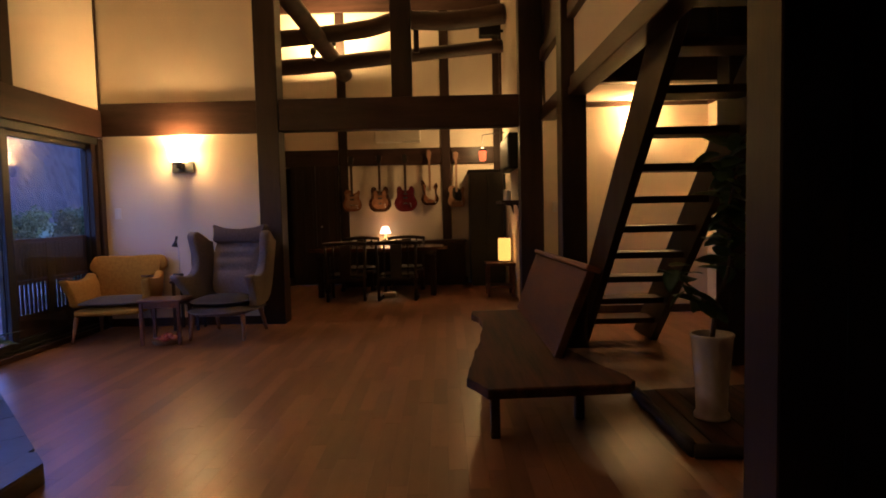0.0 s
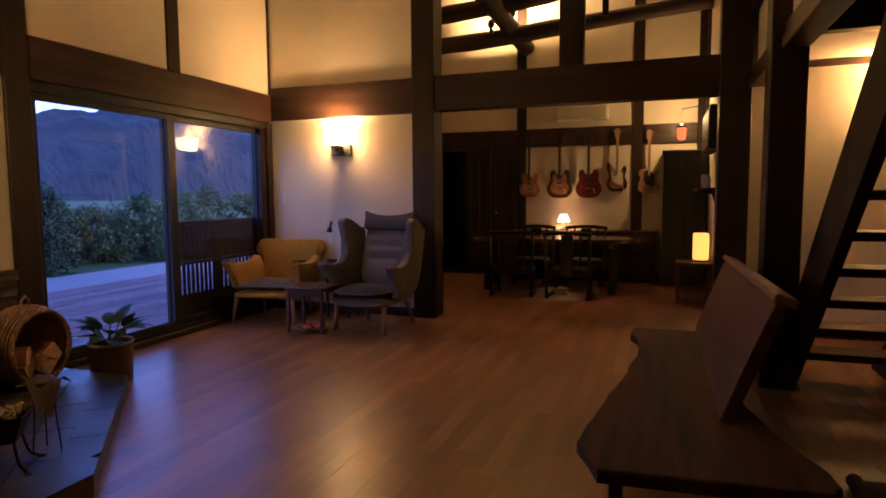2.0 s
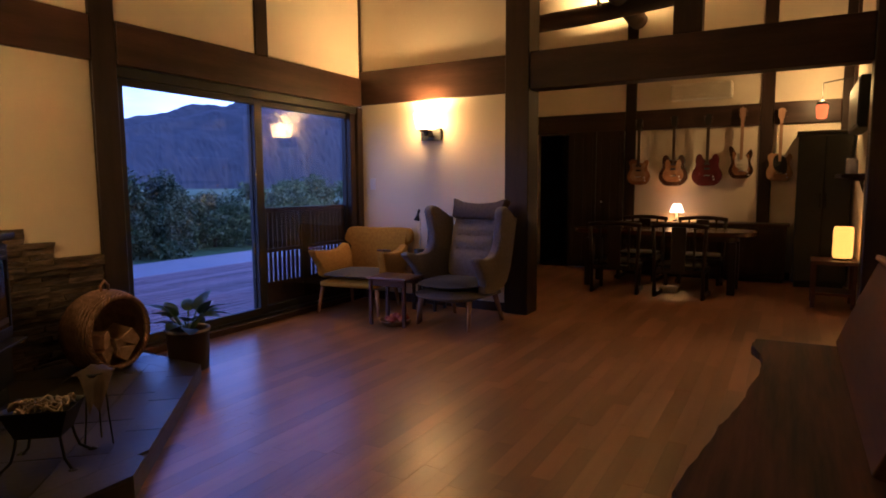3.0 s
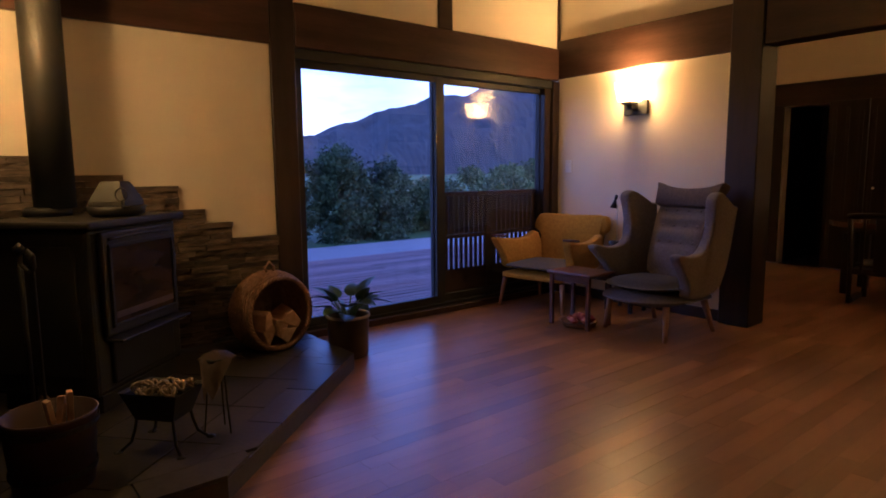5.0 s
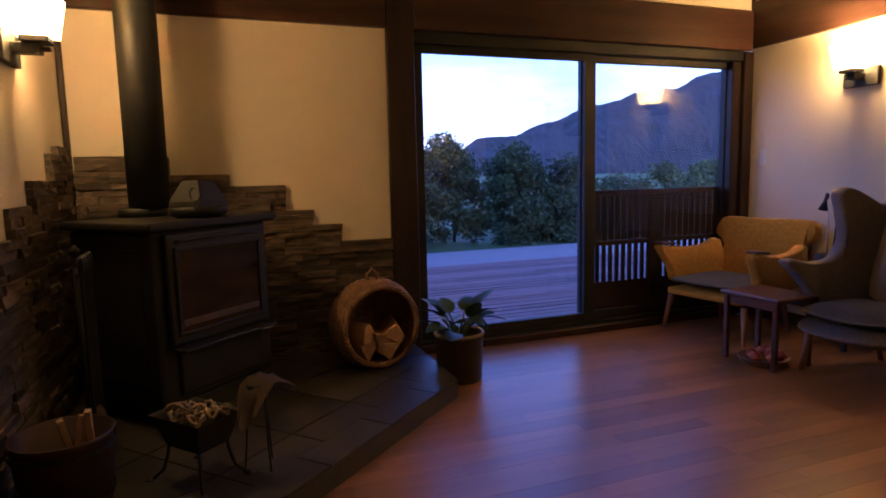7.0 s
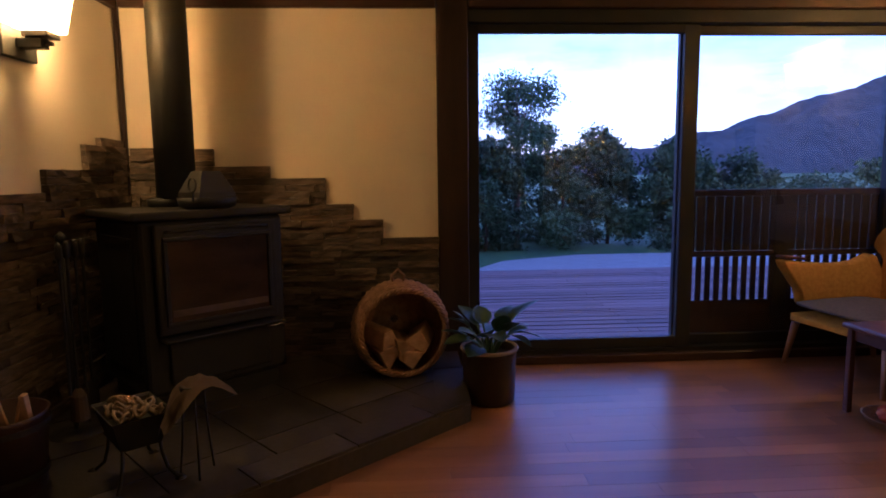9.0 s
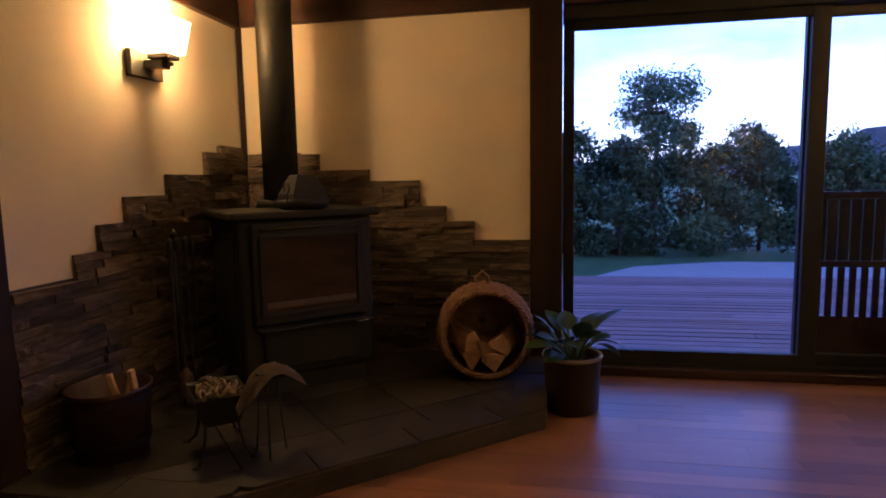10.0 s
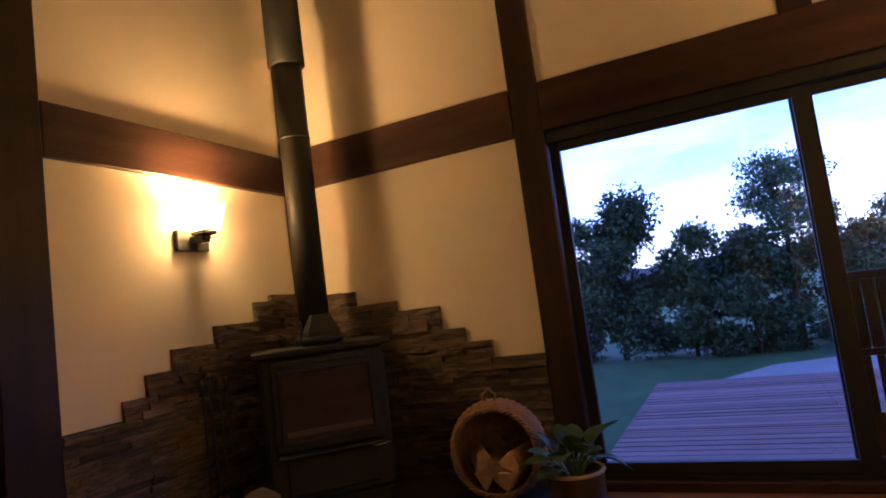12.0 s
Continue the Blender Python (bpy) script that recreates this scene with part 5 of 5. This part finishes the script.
# wooded hill, far beyond the hedge, with haze blue in its colour
prof = [(100, 6.5), (118, 7.6), (130, 8.2), (133, 8.3), (135, 8.0), (137, 7.8), (138.5, 7.3), (140, 7.1), (143, 6.4), (146, 5.7), (149, 4.7), (152, 3.8), (155, 3.0), (158, 2.5), (162, 2.1), (170, 1.6), (180, 1.2), (200, 1.6), (230, 2.2)]
hb = bmesh.new()
rows = []
for i in range(521):
    az = 100 + 130 * i / 520
    el = float(np.interp(az, [p[0] for p in prof], [p[1] for p in prof]))
    col = []
    for j in range(31):
        f = j / 30
        d = 330 + 260 * f
        z = -8 + (math.tan(radians(el)) * 590 + 8) * f ** 0.8 + 9 * noise.noise(Vector((az * 0.35, f * 6, 1))) * f + 1.2 * noise.noise(Vector((az * 1.2, f * 30, 5))) + random.uniform(-0.35, 0.35)
        col.append(hb.verts.new((d * math.cos(radians(az)), d * math.sin(radians(az)), z)))
    rows.append(col)
for a, b in zip(rows, rows[1:]):
    for j in range(30):
        hb.faces.new((a[j], b[j], b[j + 1], a[j + 1]))
setting("backdrop_hill", hb, HAZY_HILL, "dark wooded hill, coloured bluish for haze, against the evening sky", "hill")
# a small lit house roof among the far trees
fh = thing("far_house", "distant pale-roofed house among the trees", "house", (-62, 36, -1.2), 35)
fh.scale = (0.5, 0.5, 0.7)
part("wall", box(-3, 3, -2, 2, 0, 2.6, 0.02), PLASTER, fh)
part("roof", slab([(-2.5, 2.6), (2.5, 2.6), (0, 3.9)], -3.4, 3.4, "x"), SLATE, fh)
# ---- hearth tiles, laid along the slanted edge ----
def clip(poly, p, n):
    """The part of a convex polygon on the side of the line through p to which n points."""
    out = []
    for a, b in zip(poly, poly[1:] + poly[:1]):
        da, db = ((q[0] - p[0]) * n[0] + (q[1] - p[1]) * n[1] for q in (a, b))
        if da >= 0:
            out.append(a)
        if da * db < 0:
            f = da / (da - db)
            out.append((a[0] + (b[0] - a[0]) * f, a[1] + (b[1] - a[1]) * f))
    return out


ex = (Vector(HE[3]) - Vector(HE[2])).normalized()
ey = Vector((-ex.y, ex.x))
INSET = 0.16
inner, bands = HE[:], []
for a, b in list(zip(HE, HE[1:] + HE[:1]))[1:4]:
    d = (Vector(b) - Vector(a)).normalized()
    nrm = Vector((-d.y, d.x))
    p = Vector(a) + nrm * INSET
    bands.append((clip(inner, p, -nrm), d))
    inner = clip(inner, p, nrm)
tiles = []
G = 0.004
for band, d in bands:
    lo, hi = (f(Vector(q).dot(d) for q in band) for f in (min, max))
    s = lo
    while s < hi - 0.02:
        e2 = min(hi, s + 0.42)
        t = clip(clip(band, d * (s + G / 2), d), d * (e2 - G / 2), -d)
        tiles.append(t)
        s = e2
for i in range(-8, 9):
    for j in range(-8, 9):
        t = inner
        for ax, k in ((ex, i), (ey, j)):
            o = Vector((0.9, 0.7)) + ax * (0.40 * k)
            t = clip(t, o + ax * G / 2, ax) if t else t
            t = clip(t, o + ax * (0.40 - G / 2), -ax) if t else t
        if t:
            tiles.append(t)
for t in tiles:
    c = Vector((sum(q[0] for q in t) / len(t), sum(q[1] for q in t) / len(t)))
    if len(t) > 2 and max((Vector(q) - c).length for q in t) > 0.05:
        q = [tuple(c + (Vector(v) - c) * 0.994) for v in t]
        part("tile", prism(q, 0.0, 0.0125), SLATE, hearth).matrix_local = pose(0, 0, 0.0855 + 0.0015 * random.random())

# ---- ledge stones round the stove ----
shapes = []
for k in range(7):
    rnd = random.Random(100 + k)
    bm = box(-0.5, 0.5, 0.0, 1.0, -0.5, 0.5)
    bmesh.ops.subdivide_edges(bm, edges=[e for e in bm.edges if abs(e.verts[0].co.x - e.verts[1].co.x) > 0.5], cuts=2)
    for v in bm.verts:
        if v.co.y > 0.5:
            v.co += Vector((rnd.uniform(-0.03, 0.03), rnd.uniform(-0.35, 0.05), rnd.uniform(-0.07, 0.07)))
    bmesh.ops.recalc_face_normals(bm, faces=bm.faces)
    me = bpy.data.meshes.new("stone")
    bm.to_mesh(me)
    bm.free()
    me.materials.append(STONE)
    shapes.append(me)


def ledge(name, steps, m, label):
    """Stacked stones along local +x, standing out along +y, up to a stepped height."""
    st = thing(name, label, "stone cladding", kind="structure")
    st.matrix_world = m
    end = steps[-1][0]
    rnd = random.Random(len(name))
    part("mortar", box(0.03, end, 0.001, 0.008, 0.086, 0.77), SLATE, st)
    tops = sorted({t for _, t in steps} | {0.086})
    levels = [0.086]
    for a, b in zip(tops, tops[1:]):
        n = max(1, round((b - a) / 0.034))
        levels += [a + (b - a) * (k + 1) / n for k in range(n)]
    for z0, z1 in zip(levels, levels[1:]):
        reach = max(x for x, t in steps if t >= z1 - 0.001)
        x = 0.035 if rnd.random() < 0.5 else -0.08
        while x < reach - 0.01:
            w = rnd.uniform(0.14, 0.34)
            a, b = max(x, 0.035), min(x + w, reach)
            if reach - b < 0.06:
                b = reach
            o = new("stone", rnd.choice(shapes))
            o.parent = st
            o.matrix_local = Matrix.LocRotScale(((a + b) / 2, 0.002, (z0 + z1) / 2), None, (b - a - 0.002, rnd.uniform(0.020, 0.048), z1 - z0 - 0.002))
            x = b
    return st


ledge("stone_cladding_west", [(0.38, 1.31), (0.50, 1.30), (0.81, 1.203), (1.118, 1.133), (1.27, 0.982), (1.439, 0.89), (1.758, 0.782)],
      Matrix(((0, 1, 0, 0), (1, 0, 0, 0), (0, 0, 1, 0), (0, 0, 0, 1))), "stepped brown ledge-stone cladding behind the stove")
ledge("stone_cladding_south", [(0.31, 1.35), (0.46, 1.31), (0.807, 1.186), (1.117, 1.085), (1.29, 0.972), (1.43, 0.862), (1.742, 0.76)],
      Matrix.Identity(4), "stepped brown ledge-stone cladding beside the stove")

# ---- floor boards ----
floor = setting("floor", box(-0.02, 6.95, -4.25, DIN + 0.1, -0.29, -0.014), DARKBEAM_Y, "glossy reddish-brown wooden plank floor", "floor")
bm = box(-0.5, 0.5, -0.5, 0.5, -0.5, 0.5)
top = [e for e in bm.edges if all(v.co.z > 0 for v in e.verts)]
bmesh.ops.bevel(bm, geom=top, offset=0.004, segments=1, affect="EDGES")
plank = bpy.data.meshes.new("plank")
bm.to_mesh(plank)
bm.free()
plank.materials.append(FLOORWOOD)
far_v, far_f = [], []
rnd = random.Random(77)
PW = 0.09
count = 0
for i in range(int(6.95 / PW)):
    x = 0.02 + PW * (i + 0.5)
    y = -4.2 - rnd.uniform(0, 0.4)
    while y < DIN:
        ln = rnd.uniform(0.45, 1.0)
        y, y1 = max(y, -4.2), min(y + ln, DIN)
        h, tilt = 0.0007 + 0.0005 * rnd.random(), rnd.uniform(-0.004, 0.004)
        if 0.9 < x < 4.3 and 0.3 < y < 4.3 and count < 300:
            o = new("plank", plank)
            o.parent = floor
            o.matrix_local = Matrix.LocRotScale((x, (y + y1) / 2, -0.0066 - h), Matrix.Rotation(tilt, 3, "Y").to_quaternion(), (PW - 0.0006, y1 - y - 0.0006, 0.013))
            count += 1
        else:
            k = len(far_v)
            far_v += [(x + a * (PW / 2 - 0.0003), b, c - h - a * tilt * PW / 2) for c in (-0.012, -0.0001) for a, b in ((-1, y + 0.0003), (1, y + 0.0003), (1, y1 - 0.0003), (-1, y1 - 0.0003))]
            far_f += [(k + 4, k + 5, k + 6, k + 7), (k, k + 1, k + 5, k + 4), (k + 1, k + 2, k + 6, k + 5), (k + 2, k + 3, k + 7, k + 6), (k + 3, k, k + 4, k + 7)]
        y = y1
me = bpy.data.meshes.new("planks")
me.from_pydata(far_v, [], far_f)
me.materials.append(FLOORWOOD_FAR)
rest = new("planks", me)
rest.parent = floor
tagged(rest, "", "", "", "stuff")
